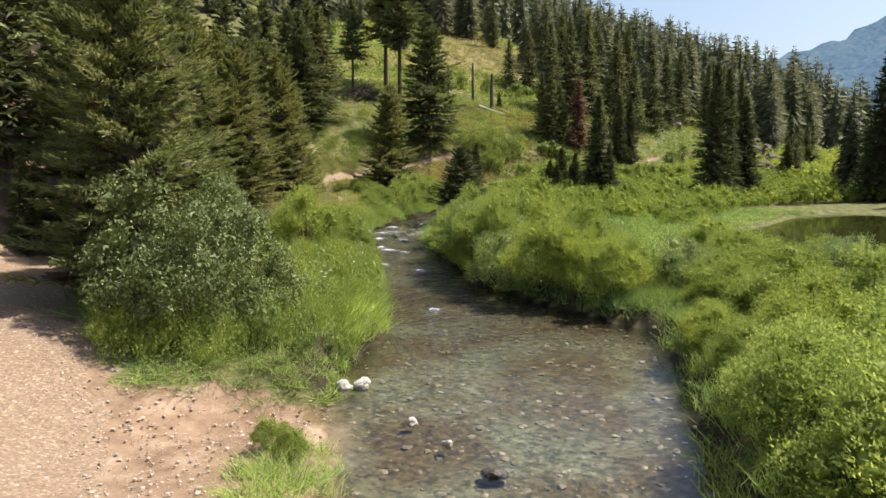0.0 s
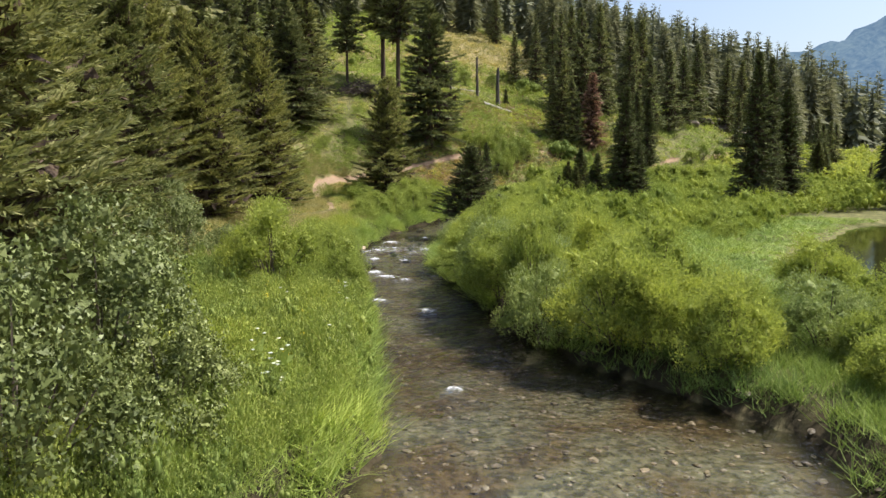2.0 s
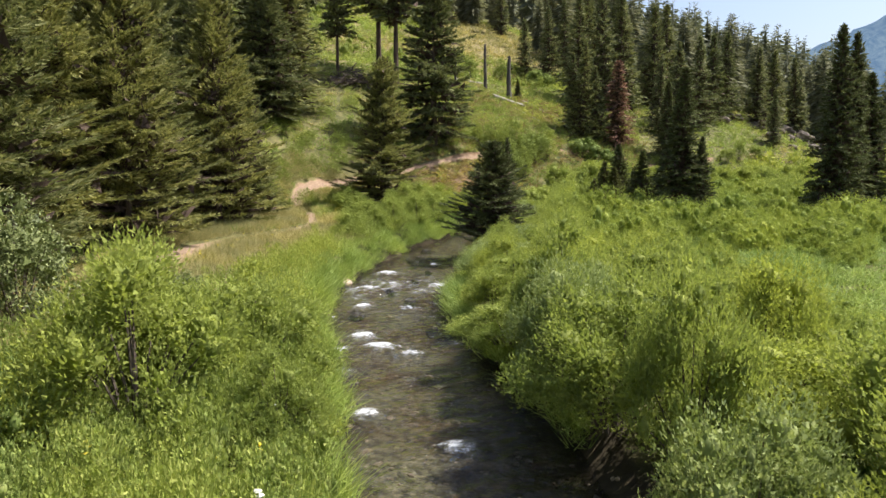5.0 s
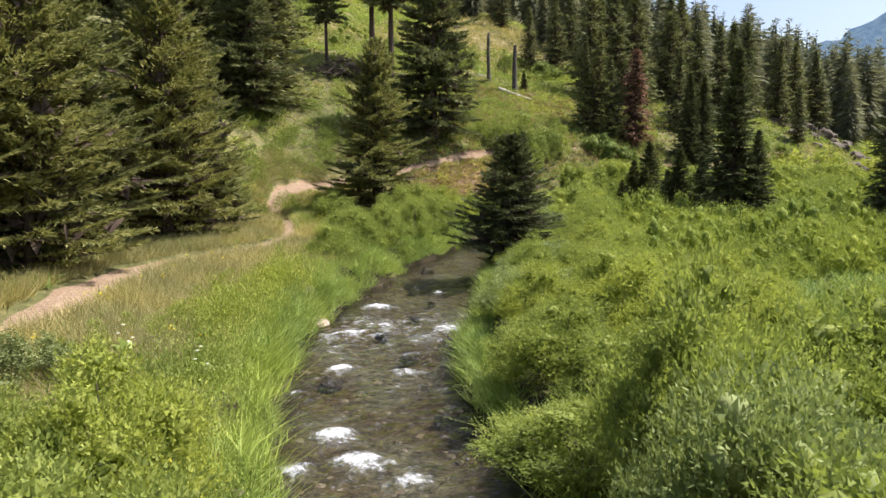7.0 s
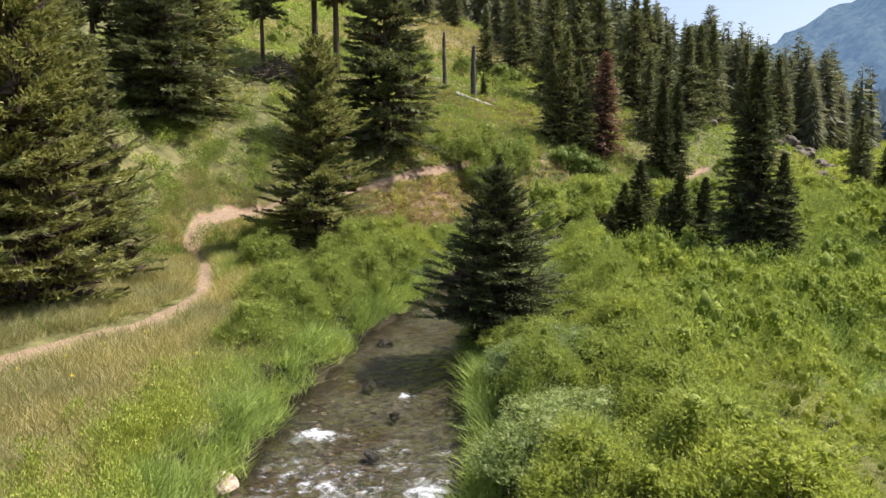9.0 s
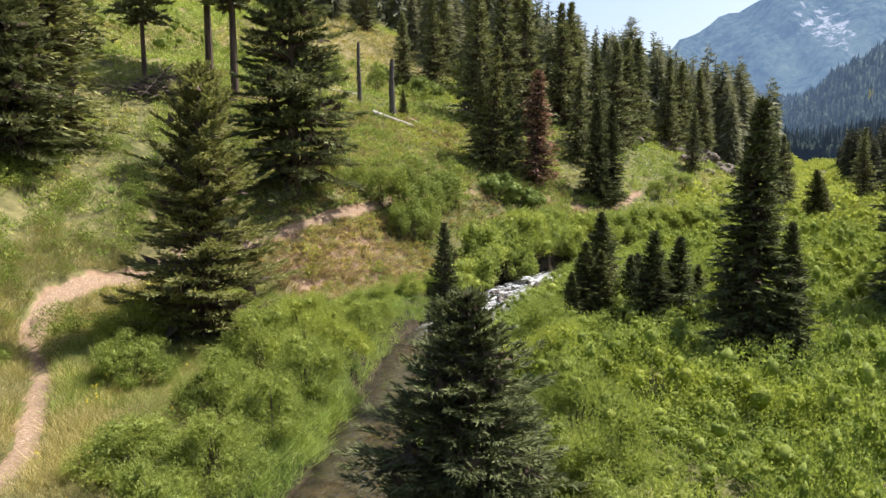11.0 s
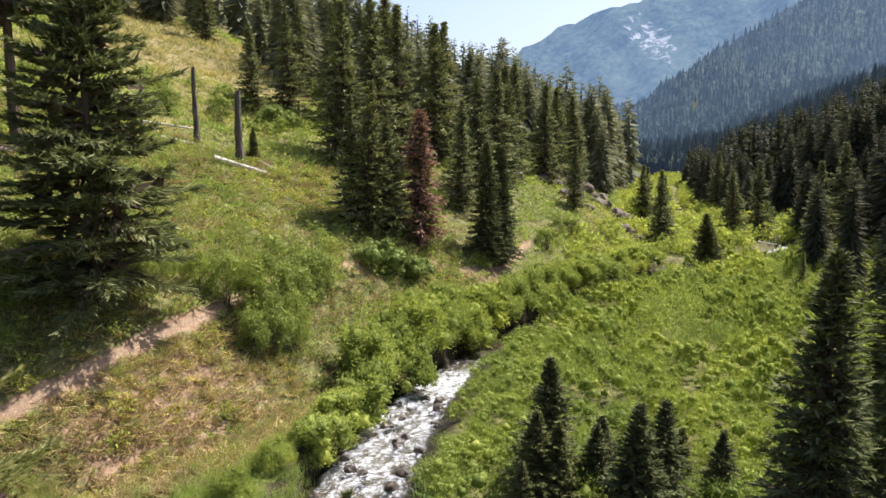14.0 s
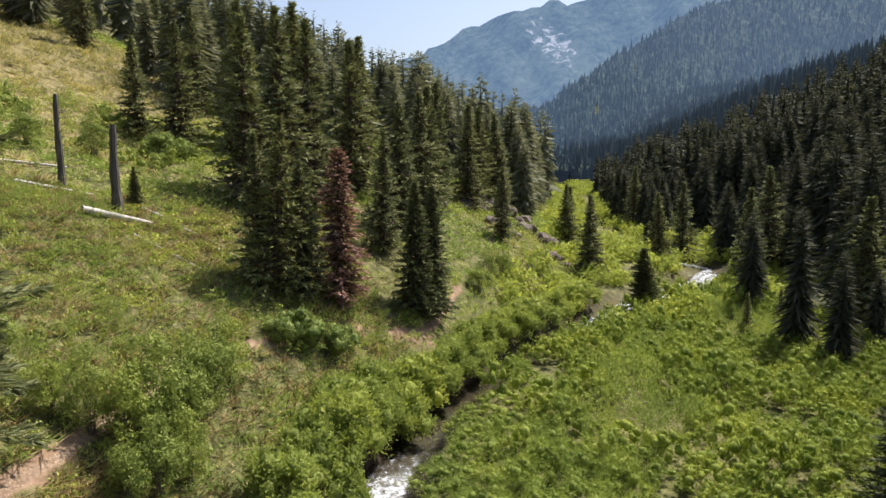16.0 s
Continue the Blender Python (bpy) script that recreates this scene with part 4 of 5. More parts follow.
crowns = 9 * rng.uniform(0, 1, A.shape) ** 1.6 * (0.6 + 0.5 * waves(cx, cy, 25, 1.0))
cz = surface(cx, cy) + np.where(wooded > 0.5, 4.5 + crowns, -6)
i, j = np.meshgrid(np.arange(149), np.arange(479), indexing="ij")
a = (i * 480 + j).ravel()
stuff("far_canopy", (np.c_[cx.ravel(), cy.ravel(), cz.ravel()], np.c_[a, a + 1, a + 481, a + 480]), CANOPY, "closed conifer canopy on the hazy far spur", "forest", haze_glow=haze_glow(np.c_[cx.ravel(), cy.ravel()]))
hx, hy = strewn(rng, 2500, -70, 190, 118, 420, lambda x, y: (along(TOE_HILL, x, y)[0] > np.where(x > 48, 3, 9)) & ((x > np.where(y > 138, 22 - 0.45 * (y - 138), 22 + 0.3 * (y - 100))) | (along(TOE_HILL, x, y)[0] > 62)) & (waves(x, y, 16, 2.0) > -0.35) & (np.arctan2(x, y - 20) > radians(-30)))
tall = rng.uniform(10, 20, len(hx))
near = np.hypot(hx - 5, hy - 60) < 125
tall = np.where(near, 0.85 * tall, tall)
stuff("ridge_forest", repeated(edge_patterns, hx[near], hy[near], tall[near] * 1.15, tall[near], rng), HAZED_UPLAND, "layered conifers along the wooded ridge", "forest")
stuff("hilltop_forest", repeated(far_patterns, hx[~near], hy[~near], tall[~near] * 1.1, tall[~near], rng), HAZED_UPLAND, "scattered conifers on the upper hillside", "forest")

# ---- single conifers ----
plant("fir", -5.15, 66.9, 10.3, 1.1)
plant("open", -1.6, 81.8, 15.0, 1.02)
plant("bushy", 1.4, 53.2, 5.0, 1.12)
plant("small", 3.0, 62.6, 5.6, 0.8)
plant("spruce", 13.3, 61.0, 9.8, 1.08)
plant("small", 14.25, 60.2, 5.8, 0.9)
for x, y, tall in ((10.3, 68.0, 4.0), (11.7, 69.3, 5.1), (12.3, 67.7, 3.4), (12.35, 65.9, 4.7), (13.9, 66.6, 4.4), (15.9, 66.2, 3.2), (9.5, 67.4, 2.8), (11.0, 67.8, 3.6), (12.9, 68.2, 3.4), (15.3, 67.3, 3.0)):
    plant("small", x, y, tall, 1.35)
plant("spruce", 25.3, 65.8, 13.2, 0.9)
plant("spruce", 26.7, 66.6, 12.8, 0.8)
plant("spruce", 29.6, 69.3, 10.5, 1.2)
for x, y, tall in ((24.2, 97.6, 9.2), (25.9, 98.4, 9.1)):
    plant("spruce", x, y, tall, 1.05)
for x, y, tall in ((14.4, 95.9, 10.2), (13.6, 97.0, 8.6), (15.8, 96.0, 8.2), (16.4, 96.6, 6.5)):
    plant("slope", x, y, tall, 0.98)
plant("dead", 18.3, 96.5, 9.4, 1.25)
for x, y, tall in ((-12.6, 54.8, 11.5), (-15.8, 50.0, 11.0), (-12.5, 59.4, 8.9), (-14.4, 50.5, 11.8), (-15.2, 43.3, 11.5), (-13.6, 46.5, 10.5), (-14.2, 38.5, 11.5),
                   (-13.8, 33.0, 11.0), (-16.5, 36.0, 13.0), (-14.5, 28.5, 10.5), (-8.5, 19.2, 10.4), (-10.0, 22.6, 10.0), (-11.6, 27.6, 10.5)):
    plant("fir", x, y, tall)
for x, y, tall in ((-18.5, 30.0, 13.0), (-18.0, 44.0, 13.0), (-19.0, 52.0, 13.0), (-20.0, 38.0, 14.0)):
    plant("slope", x, y, tall, 1.3)
plant("slope", -16.0, 78.6, 12.5, 1.4)
plant("slope", -14.4, 81.2, 13.0, 1.4)
plant("small", 8.2, 103.8, 2.4, 1.1)
plant("small", 49.2, 100.6, 6.0, 1.5)
plant("small", 50.6, 101.4, 5.0, 1.4)
plant("small", -15.5, 25.8, 4.0, 0.9)
for x, y, tall in ((-12.0, 95.4, 12.0), (-8.0, 100.4, 20.0), (-5.8, 96.0, 19.0), (-14.0, 84.5, 11.0), (-17, 90, 13), (-20, 80, 12), (-22, 72, 12)):
    plant("pine", x, y, tall)
for x, y, tall in ((16.2, 108.1, 13.5), (19.5, 110, 15), (25.5, 104.7, 9.3), (22.5, 112, 15), (44.7, 115.7, 7.6), (56.9, 115.6, 9.3), (58.6, 117, 8.5), 
                   (50.4, 91.0, 3.8), (56.1, 91.8, 3.4), (67.9, 132, 9)):
    plant("slope", x, y, tall)
for x, y, tall in ((69.4, 132.8, 8.8), (70.4, 117.5, 9.2), (97.9, 147.3, 11.1), (76.0, 118.5, 11.3), (67.5, 103.0, 10.8), (75.5, 106.0, 13.0), (66.4, 92.1, 9.6), (60.0, 87.2, 11.2)):
    plant("slope", x, y, tall, 1.1)
for x, y, tall in ((20.0, 140.0, 11.5), (20.0, 159.6, 11.0), (11.0, 158.6, 11.0), (33.5, 177.6, 16.0), (33.0, 164.6, 5.0), (26.0, 146.0, 13.0), (31.0, 150.0, 14.0)):
    plant("slope", x, y, tall, 0.95)
for x, y, tall in ((43.5, 70.0, 16.0), (47.5, 64.0, 14.0), (50.0, 73.0, 14.0), (46.5, 57.0, 13.0)):
    plant("spruce", x, y, tall, 1.0)
for x, y, tall in ((-16.0, 64.0, 11.0), (-18.5, 69.0, 12.0), (-15.0, 77.5, 11.5), (-18.0, 83.0, 12.0), (-23.0, 62.0, 13.0), (-24.0, 45.0, 13.0), (-22.0, 26.0, 13.0)):
    plant("open", x, y, tall)
for x, y, tall in ((29.0, 108.5, 11.0), (33.0, 112.0, 12.0), (28.0, 116.0, 14.0), (36.5, 117.0, 12.0), (24.0, 119.0, 15.0), (40.0, 121.5, 12.5), (31.0, 121.0, 14.0), (46.0, 124.0, 12.0), (20.5, 124.0, 14.0),
                   (14.5, 121.0, 11.0), (11.5, 124.0, 9.0), (50.0, 128.0, 12.0), (55.0, 131.0, 12.0)):
    plant("slope", x, y, tall, 1.05)

# ---- shrubs along the banks ----
for x, y, wide, tall in ((-5.6, 15.6, 1.7, 3.0), (-7.2, 16.8, 1.9, 3.4), (-6.0, 18.6, 1.8, 3.2), (-7.0, 21.4, 1.8, 3.1), (-12.0, 27.6, 1.6, 2.8),
                         (-11.2, 30.4, 1.9, 3.0), (-10.4, 33.6, 1.7, 2.8), (-12.2, 35.0, 1.8, 3.0), (-4.4, 17.4, 1.2, 2.0), (-8.9, 35.7, 1.1, 1.25), (-8.2, 36.9, 0.9, 1.0), (-9.7, 37.0, 1.1, 1.2)):
    shrub("alder", x, y, wide, tall, "streamside shrubs")
for x, y, wide, tall in ((-5.6, 28.4, 1.9, 2.6), (-4.4, 30.2, 1.4, 1.9), (-5.0, 32.6, 1.3, 1.7), (-6.6, 30.6, 1.4, 2.0), (-3.4, 27.6, 0.9, 1.3), (-6.9, 33.2, 1.2, 1.4)):
    shrub("willow", x, y, wide, tall, "bank willows")
for x, y, wide, tall in ((-2.85, 11.0, 0.36, 0.55), (-2.4, 10.4, 0.32, 0.5), (-5.3, 50.8, 1.1, 1.3), (-4.6, 53.2, 1.2, 1.5), (-3.6, 55.4, 1.2, 1.6), (-5.4, 56.0, 1.3, 1.5), (-2.5, 58.0, 1.2, 1.6), (-4.0, 59.6, 1.4, 1.8), (-1.6, 61.0, 1.3, 1.8),
                         (-2.9, 63.4, 1.4, 2.0), (-0.6, 64.0, 1.2, 1.7), (-1.6, 66.4, 1.4, 1.8), (0.6, 67.0, 1.1, 1.5), (-3.5, 67.2, 1.4, 1.7), (-6.8, 62.5, 1.3, 1.6), (-1.0, 70.4, 0.9, 1.1), (0.8, 71.6, 0.8, 1.0), (2.2, 73.0, 0.8, 1.0), (-3.0, 70.2, 1.0, 1.1), (1.6, 69.4, 0.8, 1.0), (3.8, 74.6, 0.9, 1.1), (-4.6, 71.4, 0.9, 1.0), (-0.2, 68.6, 1.0, 1.2), (-7.5, 66.0, 1.4, 1.8)):
    shrub("willow", x, y, wide, tall, "bank willows")
for x, y, wide, tall in ((8.2, 80.9, 1.5, 2.2), (9.2, 83.0, 1.6, 2.4), (11.0, 83.9, 1.6, 2.5), (11.2, 86.0, 1.6, 2.4), (13.0, 86.2, 1.6, 2.5), (13.4, 88.4, 1.5, 2.3), (15.2, 88.4, 1.6, 2.5), (16.4, 90.2, 1.5, 2.3),
                         (17.6, 89.6, 1.5, 2.4), (19.4, 91.4, 1.5, 2.3), (21.4, 92.8, 1.5, 2.3), (23.6, 94.0, 1.5, 2.2), (25.6, 95.6, 1.5, 2.3), (27.8, 97.0, 1.5, 2.2), (30.2, 98.6, 1.5, 2.2), (33.0, 99.6, 1.5, 2.2),
                         (36.0, 101.0, 1.5, 2.1), (39.0, 102.6, 1.5, 2.1), (42.0, 104.2, 1.5, 2.0), (45.0, 105.6, 1.6, 2.0), (6.6, 79.2, 1.2, 1.5), (5.2, 77.2, 1.1, 1.3)):
    shrub("bank", x + 0.6, y - 0.8, wide * 1.25, tall * 1.2, "bank willows")
for x, y, wide, tall in ((13.9, 92.6, 1.5, 1.9), (15.4, 92.3, 1.4, 1.8), (16.8, 92.9, 1.2, 1.6), (11.9, 115.8, 1.6, 2.0), (13.6, 116.6, 1.4, 1.7)):
    shrub("round", x, y, wide, tall, "round hillside shrubs")
for x, y, wide, tall in ((4.6, 83.6, 1.0, 4.2), (5.6, 84.4, 1.1, 4.4), (3.6, 84.4, 0.8, 3.2), (6.6, 83.4, 0.9, 3.4), (4.4, 82.0, 0.8, 2.6), (6.8, 85.2, 1.1, 4.2), (7.8, 86.6, 1.1, 4.0), (8.8, 87.8, 1.0, 3.6), (5.4, 82.6, 1.0, 3.4), (9.6, 88.8, 1.0, 3.0), (2.4, 84.6, 0.7, 2.4), (1.0, 86.4, 0.8, 2.6), (7.6, 86.4, 0.9, 2.6),
                         (3.0, 113.0, 1.2, 3.0), (7.0, 113.2, 1.2, 3.2), (1.0, 109.5, 1.2, 2.6), (-3.0, 101.0, 1.2, 3.4), (-1.6, 104.0, 1.1, 3.0), (33.6, 103.8, 1.0, 2.4), (36.0, 106.0, 1.1, 2.6), (39.0, 108.0, 1.1, 2.4)):
    shrub("aspen", x, y, wide, tall, "young aspens")

# ---- willow thickets on the right bank ----
rng = np.random.default_rng(21)


def right_bank(x, y):
    g, d = creek_gap(x, y)
    return np.where(d < 0, g, -1)


spots = []
for s in np.arange(24.5, 64, 1.75):
    cx, half = np.interp(s, CREEK[:, 1], CREEK[:, 0]), np.interp(s, CREEK[:, 1], CREEK[:, 2])
    spots.append((cx + half + (0.6 if s < 36 else 1.55) + 0.3 * math.sin(s * 2.1), s, 1.4 + 0.25 * math.sin(s * 1.3), (2.5 if s < 34 else 1.3) + 0.4 * math.sin(s * 2.3)))
    spots.append((cx + half + (2.9 if s < 36 else 3.7) + 0.5 * math.sin(s * 1.7 + 1), s + 0.9, 1.5 + 0.2 * math.sin(s * 2.7), (2.1 if s < 34 else 1.8) + 0.5 * math.sin(s * 1.9 + 2)))
for x, y, wide, tall in ((6.0, 8.2, 1.7, 2.2), (5.6, 10.6, 1.4, 1.9), (7.6, 10.2, 1.9, 2.4), (6.6, 12.6, 1.4, 1.7), (9.0, 12.6, 1.9, 2.2), (8.2, 15.0, 1.6, 1.8), (10.6, 15.4, 1.8, 2.0), (9.2, 18.2, 1.6, 1.8), (11.6, 18.4, 1.8, 2.0),
                         (8.4, 20.4, 1.3, 1.5), (10.6, 21.2, 1.6, 1.8), (12.8, 22.0, 1.7, 1.9), (8.2, 23.2, 1.5, 1.7), (6.2, 23.6, 1.4, 1.8), (10.2, 24.4, 1.6, 1.8), (12.2, 26.0, 1.5, 1.8), (9.8, 8.0, 1.8, 2.3), (11.7, 30.3, 1.4, 2.0),
                         (12.8, 31.0, 1.1, 1.6), (13.6, 24.6, 1.6, 1.9), (13.0, 18.0, 1.8, 2.1), (5.6, 6.4, 1.5, 1.3), (6.6, 14.2, 1.1, 1.0), (6.5, 16.4, 1.1, 1.0), (6.0, 12.2, 1.2, 1.0), (5.8, 9.0, 1.2, 1.0), (8.6, 21.6, 1.2, 1.4), (5.6, 22.4, 1.3, 1.8), (4.4, 23.7, 1.2, 1.9)):
    spots.append((x, y, wide, tall))
for x, y, wide, tall in spots:
    if math.hypot(x - 1.5, y - 53.2) > 1.9 and math.hypot(x - 3.0, y - 62.6) > 1.3:
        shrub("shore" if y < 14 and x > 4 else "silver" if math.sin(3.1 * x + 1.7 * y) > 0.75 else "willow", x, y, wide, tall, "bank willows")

thicket_patterns = [shrub_arrays(np.random.default_rng(60 + k), 24, 52, 0.046, 0.015, 0.25, core=7, shoots=0.45, lump=0.52, solid=1, chunk=0.28)[1] for k in range(5)]
olive_patterns = [shrub_arrays(np.random.default_rng(80 + k), 12, 60, 0.09, 0.022, 0.34, core=8, shoots=0.4, chunk=0.3)[1] for k in range(3)]


def thicket_ok(x, y):
    g = right_bank(x, y)
    wet = pond_mask(x, y) > 1.5
    open_grass = (y < 50) & (x > 8) & (waves(x, y, 5.0, 1.5) < 0.35)
    return (g > np.where(y < 64, 4.2, 0.4)) & wet & ~open_grass & (right_slope(x, y) < 6)


def spaced(x, y, wide, share):
    """Those of the plants that keep their distance from the ones before."""
    kept = []
    for k in range(len(x)):
        q = np.array(kept, int)
        if not kept or (np.hypot(x[q] - x[k], y[q] - y[k]) > share[k] * (wide[q] + wide[k])).all():
            kept.append(k)
    return np.array(kept)


tx, ty = strewn(rng, 5200, -1, 62, 24, 112, lambda x, y: thicket_ok(x, y) & (np.arctan2(x, np.maximum(y - 30, 0.1)) < radians(70)))
wide = rng.uniform(0.75, 2.0, len(tx)) * np.where(ty < 52, 0.72, 1.0)
room = right_bank(tx, ty) > np.where(ty > 86, -0.2 + 0.35 * wide, np.where(ty > 64, 0.05 + 0.45 * wide, 0.25 + 0.75 * wide))
tx, ty, wide = tx[room], ty[room], wide[room]
kept = spaced(tx, ty, wide, np.where(ty < 62, 0.46, 0.38))
tx, ty, wide = tx[kept], ty[kept], wide[kept]
tall = 0.25 + wide * rng.uniform(0.65, 1.3, len(tx)) + 0.3 * waves(tx, ty, 8, 1.0)
tall = np.where((ty > 62) & (ty < 88), np.minimum(tall, 0.65 + 0.27 * right_bank(tx, ty)), tall)
fine = (ty < 84) & (tx < 25)
fine_patterns = [shrub_arrays(np.random.default_rng(70 + k), 20, 120, 0.045, 0.0125, 0.28, core=26, shoots=0.5, lump=0.44, solid=1, chunk=0.26)[1] for k in range(4)]
close_patterns = [shrub_arrays(np.random.default_rng(170 + k), 17, 270, 0.04, 0.0075, 0.29, core=40, shoots=0.55, lump=0.38, solid=1, chunk=0.2)[1] for k in range(4)]
close = fine & (ty < 48)
stuff("close_thicket", repeated(close_patterns, tx[close], ty[close], wide[close], tall[close], rng), WILLOW, "narrow-leaved bright green willows behind the creek bank", "shrub thicket", smooth_shade=True)
near = fine & ~close
stuff("near_thicket", repeated(fine_patterns, tx[near], ty[near], wide[near], tall[near], rng), SHADED_WILLOW, "dense bright green willow thicket with rounded tops", "shrub thicket", smooth_shade=True)
tx, ty, wide, tall = tx[~fine], ty[~fine], wide[~fine], tall[~fine]
grey = (waves(tx, ty, 7.0, 6.0) > 0.62)
stuff("willow_thicket", repeated(thicket_patterns, tx[~grey], ty[~grey], wide[~grey], tall[~grey], rng), SHADED_WILLOW, "low rolling bright green willow thicket over the wet meadow", "shrub thicket", smooth_shade=True)
stuff("olive_thicket", repeated(olive_patterns, tx[grey], ty[grey], wide[grey], tall[grey], rng), FORB, "olive green patches of shrubs in the willow thicket", "shrub thicket")
dim_thicket = [shrub_arrays(np.random.default_rng(90 + k), 7, 30, 0.26, 0.085, 0.5, core=0)[1] for k in range(3)]
fx, fy = strewn(rng, 2600, 30, 170, 96, 240, lambda x, y: (creek_gap(x, y)[0] > 0.8) & (along(TOE_HILL, x, y)[0] < 3) & (right_slope(x, y) < 3))
wide = rng.uniform(1.0, 2.0, len(fx))
stuff("far_thicket", repeated(dim_thicket, fx, fy, wide, wide * 0.9, rng), WILLOW, "pale green willows filling the upper valley floor", "shrub thicket")

# ---- grass and herbs ----
def tuft(seed, count, tall, lean, wide, loose=1.2):
    r = np.random.default_rng(seed)
    p = np.c_[r.normal(0, 0.13, (count, 2)), np.full(count, -0.03)]
    d = np.c_[r.normal(0, lean, (count, 2)), np.ones(count)]
    return blades(p, d, tall * r.uniform(0.5, 1.15, count), wide, r, 0.06, loose)


tall_tufts = [tuft(100 + k, 32, 1.0, 0.34, 0.0075) for k in range(5)]
low_tufts = [tuft(120 + k, 15, 1.0, 0.42, 0.022) for k in range(5)]
herbs = [shrub_arrays(np.random.default_rng(140 + k), 5, 5, 0.34, 0.10, 0.5, core=0)[1] for k in range(5)]


def free(x, y, margin=0.1):
    road = along(ROAD, x, y)
    path = along(TRAIL, x, y)
    return (np.abs(road[0]) > road[1] * 0.95) & (np.abs(path[0]) > path[1] * 1.0 + 0.1) & (creek_gap(x, y)[0] > margin) & (pond_mask(x, y) > 1.05)


def ford_shore(x, y):
    tongue = ((x + 2.3) / 0.75) ** 2 + ((y - 9.6) / 1.9) ** 2 < 1
    return (y < 13.7 + 0.15 * (x + 4) + 0.3 * waves(x, y, 0.6, 1.0)) & (x > -9.5) & ~tongue


gx1, gy1 = strewn(rng, 24000, -9.5, 9.0, 6.5, 80, lambda x, y: free(x, y, -0.17) & (creek_gap(x, y)[1] > 0) & ~ford_shore(x, y) & ((creek_gap(x, y)[0] < np.where(y > 34, 0.7 + 1.7 * rng.uniform(size=x.shape) ** 1.5, 2.9)) | (y < 28) | (y > 60)) & (along(TOE_HILL, x, y)[0] < 0.6) & (eroded(x, y) < 0.35))
t1 = rng.uniform(0.3, 0.65, len(gx1)) * (1 + 0.45 * waves(gx1, gy1, 1.2, 1.0))
t1 = t1 * (0.4 + 0.6 * smooth(13.6, 16.5, gy1 + 0 * gx1)) * np.where(gy1 < 12, 1.1, np.where(gy1 < 33, 0.75, 1.0))
stuff("bank_grass", repeated(tall_tufts, gx1, gy1, np.full(len(gx1), 1.0), t1, rng), GRASS, "lush tall green grass on the creek bank", "grass")
ex, ey = strewn(rng, 26000, -6, 6, 17, 62, lambda x, y: free(x, y, -0.2) & (creek_gap(x, y)[0] < 0.3) & ((creek_gap(x, y)[1] > 0) | (y > 30)) & (creek_gap(x, y)[0] + 0.25 * waves(x, y, 1.3, 2.0) > -0.1))
stuff("bank_fringe", repeated(tall_tufts, ex, ey, np.full(len(ex), 1.3), rng.uniform(0.3, 0.6, len(ex)), rng), GRASS, "grass hanging over the edge of the creek bank", "grass")
gx2, gy2 = strewn(rng, 13000, -13, -3, 30, 75, lambda x, y: free(x, y, 0.6) & (creek_gap(x, y)[1] > 0) & (creek_gap(x, y)[0] > 0.6 + 1.1 * rng.uniform(size=x.shape)))
stuff("dry_grass", repeated(tall_tufts, gx2, gy2, np.full(len(gx2), 1.1), rng.uniform(0.3, 0.6, len(gx2)), rng), DRY_GRASS, "tan seeding grass beside the footpath", "grass")
gx6, gy6 = strewn(rng, 3600, 2, 14, 6, 30, lambda x, y: free(x, y, -0.12) & (creek_gap(x, y)[1] < 0))
stuff("point_grass", repeated(tall_tufts, gx6, gy6, np.full(len(gx6), 1.1), rng.uniform(0.3, 0.6, len(gx6)), rng), GRASS, "fine green grass on the low creek point", "grass")
gx3, gy3 = strewn(rng, 15000, 3, 42, 24, 75, lambda x, y: free(x, y, 0.1) & (creek_gap(x, y)[1] < 0) & ((creek_gap(x, y)[0] < 1.2) | ((x > 8) & (y < 60))))
stuff("meadow_grass", repeated(low_tufts, gx3, gy3, np.full(len(gx3), 1.2), rng.uniform(0.3, 0.6, len(gx3)) * (0.45 + 0.55 * smooth(1.1, 1.9, pond_mask(gx3, gy3))), rng), GRASS, "bright green grass of the wet meadow round the pond", "grass")
gx8, gy8 = strewn(rng, 5000, -42, 48, -14, 66, lambda x, y: free(x, y, 0.6) & ((x < -9) | (x > 9)) & ~((x > 8) & (x < 44) & (y > 3)))
stuff("outer_grass", repeated(low_tufts, gx8, gy8, rng.uniform(1.2, 2.2, len(gx8)), rng.uniform(0.25, 0.5, len(gx8)), rng), GRASS, "rough grass over the outer meadow and lower slope", "grass")
fine_herbs = [shrub_arrays(np.random.default_rng(160 + k), 6, 14, 0.1, 0.022, 0.4, core=0)[1] for k in range(4)]
gx4, gy4 = strewn(rng, 2600, -9, -2, 14, 60, lambda x, y: free(x, y, 0.3) & (creek_gap(x, y)[1] > 0) & ((y < 32) | (creek_gap(x, y)[0] < 1.8)))
stuff("bank_herbs", repeated(fine_herbs, gx4, gy4, rng.uniform(0.3, 0.5, len(gx4)), rng.uniform(0.5, 0.95, len(gx4)), rng), FORB, "leafy herbs mixed into the bank grass", "herbs")


forb_patterns = [shrub_arrays(np.random.default_rng(75 + k), 11, 66, 0.11, 0.026, 0.33, core=8, shoots=0.6, chunk=0.35)[1] for k in range(4)]
lx, ly = strewn(rng, 1700, -8.5, -0.5, 14.5, 46, lambda x, y: free(x, y, 0.25) & (creek_gap(x, y)[1] > 0) & (waves(x, y, 1.6, 2.0) > -0.2) & ((y < 33) | (rng.uniform(size=x.shape) < 0.25) | (creek_gap(x, y)[0] < 1.6)))
wide = rng.uniform(0.22, 0.5, len(lx))
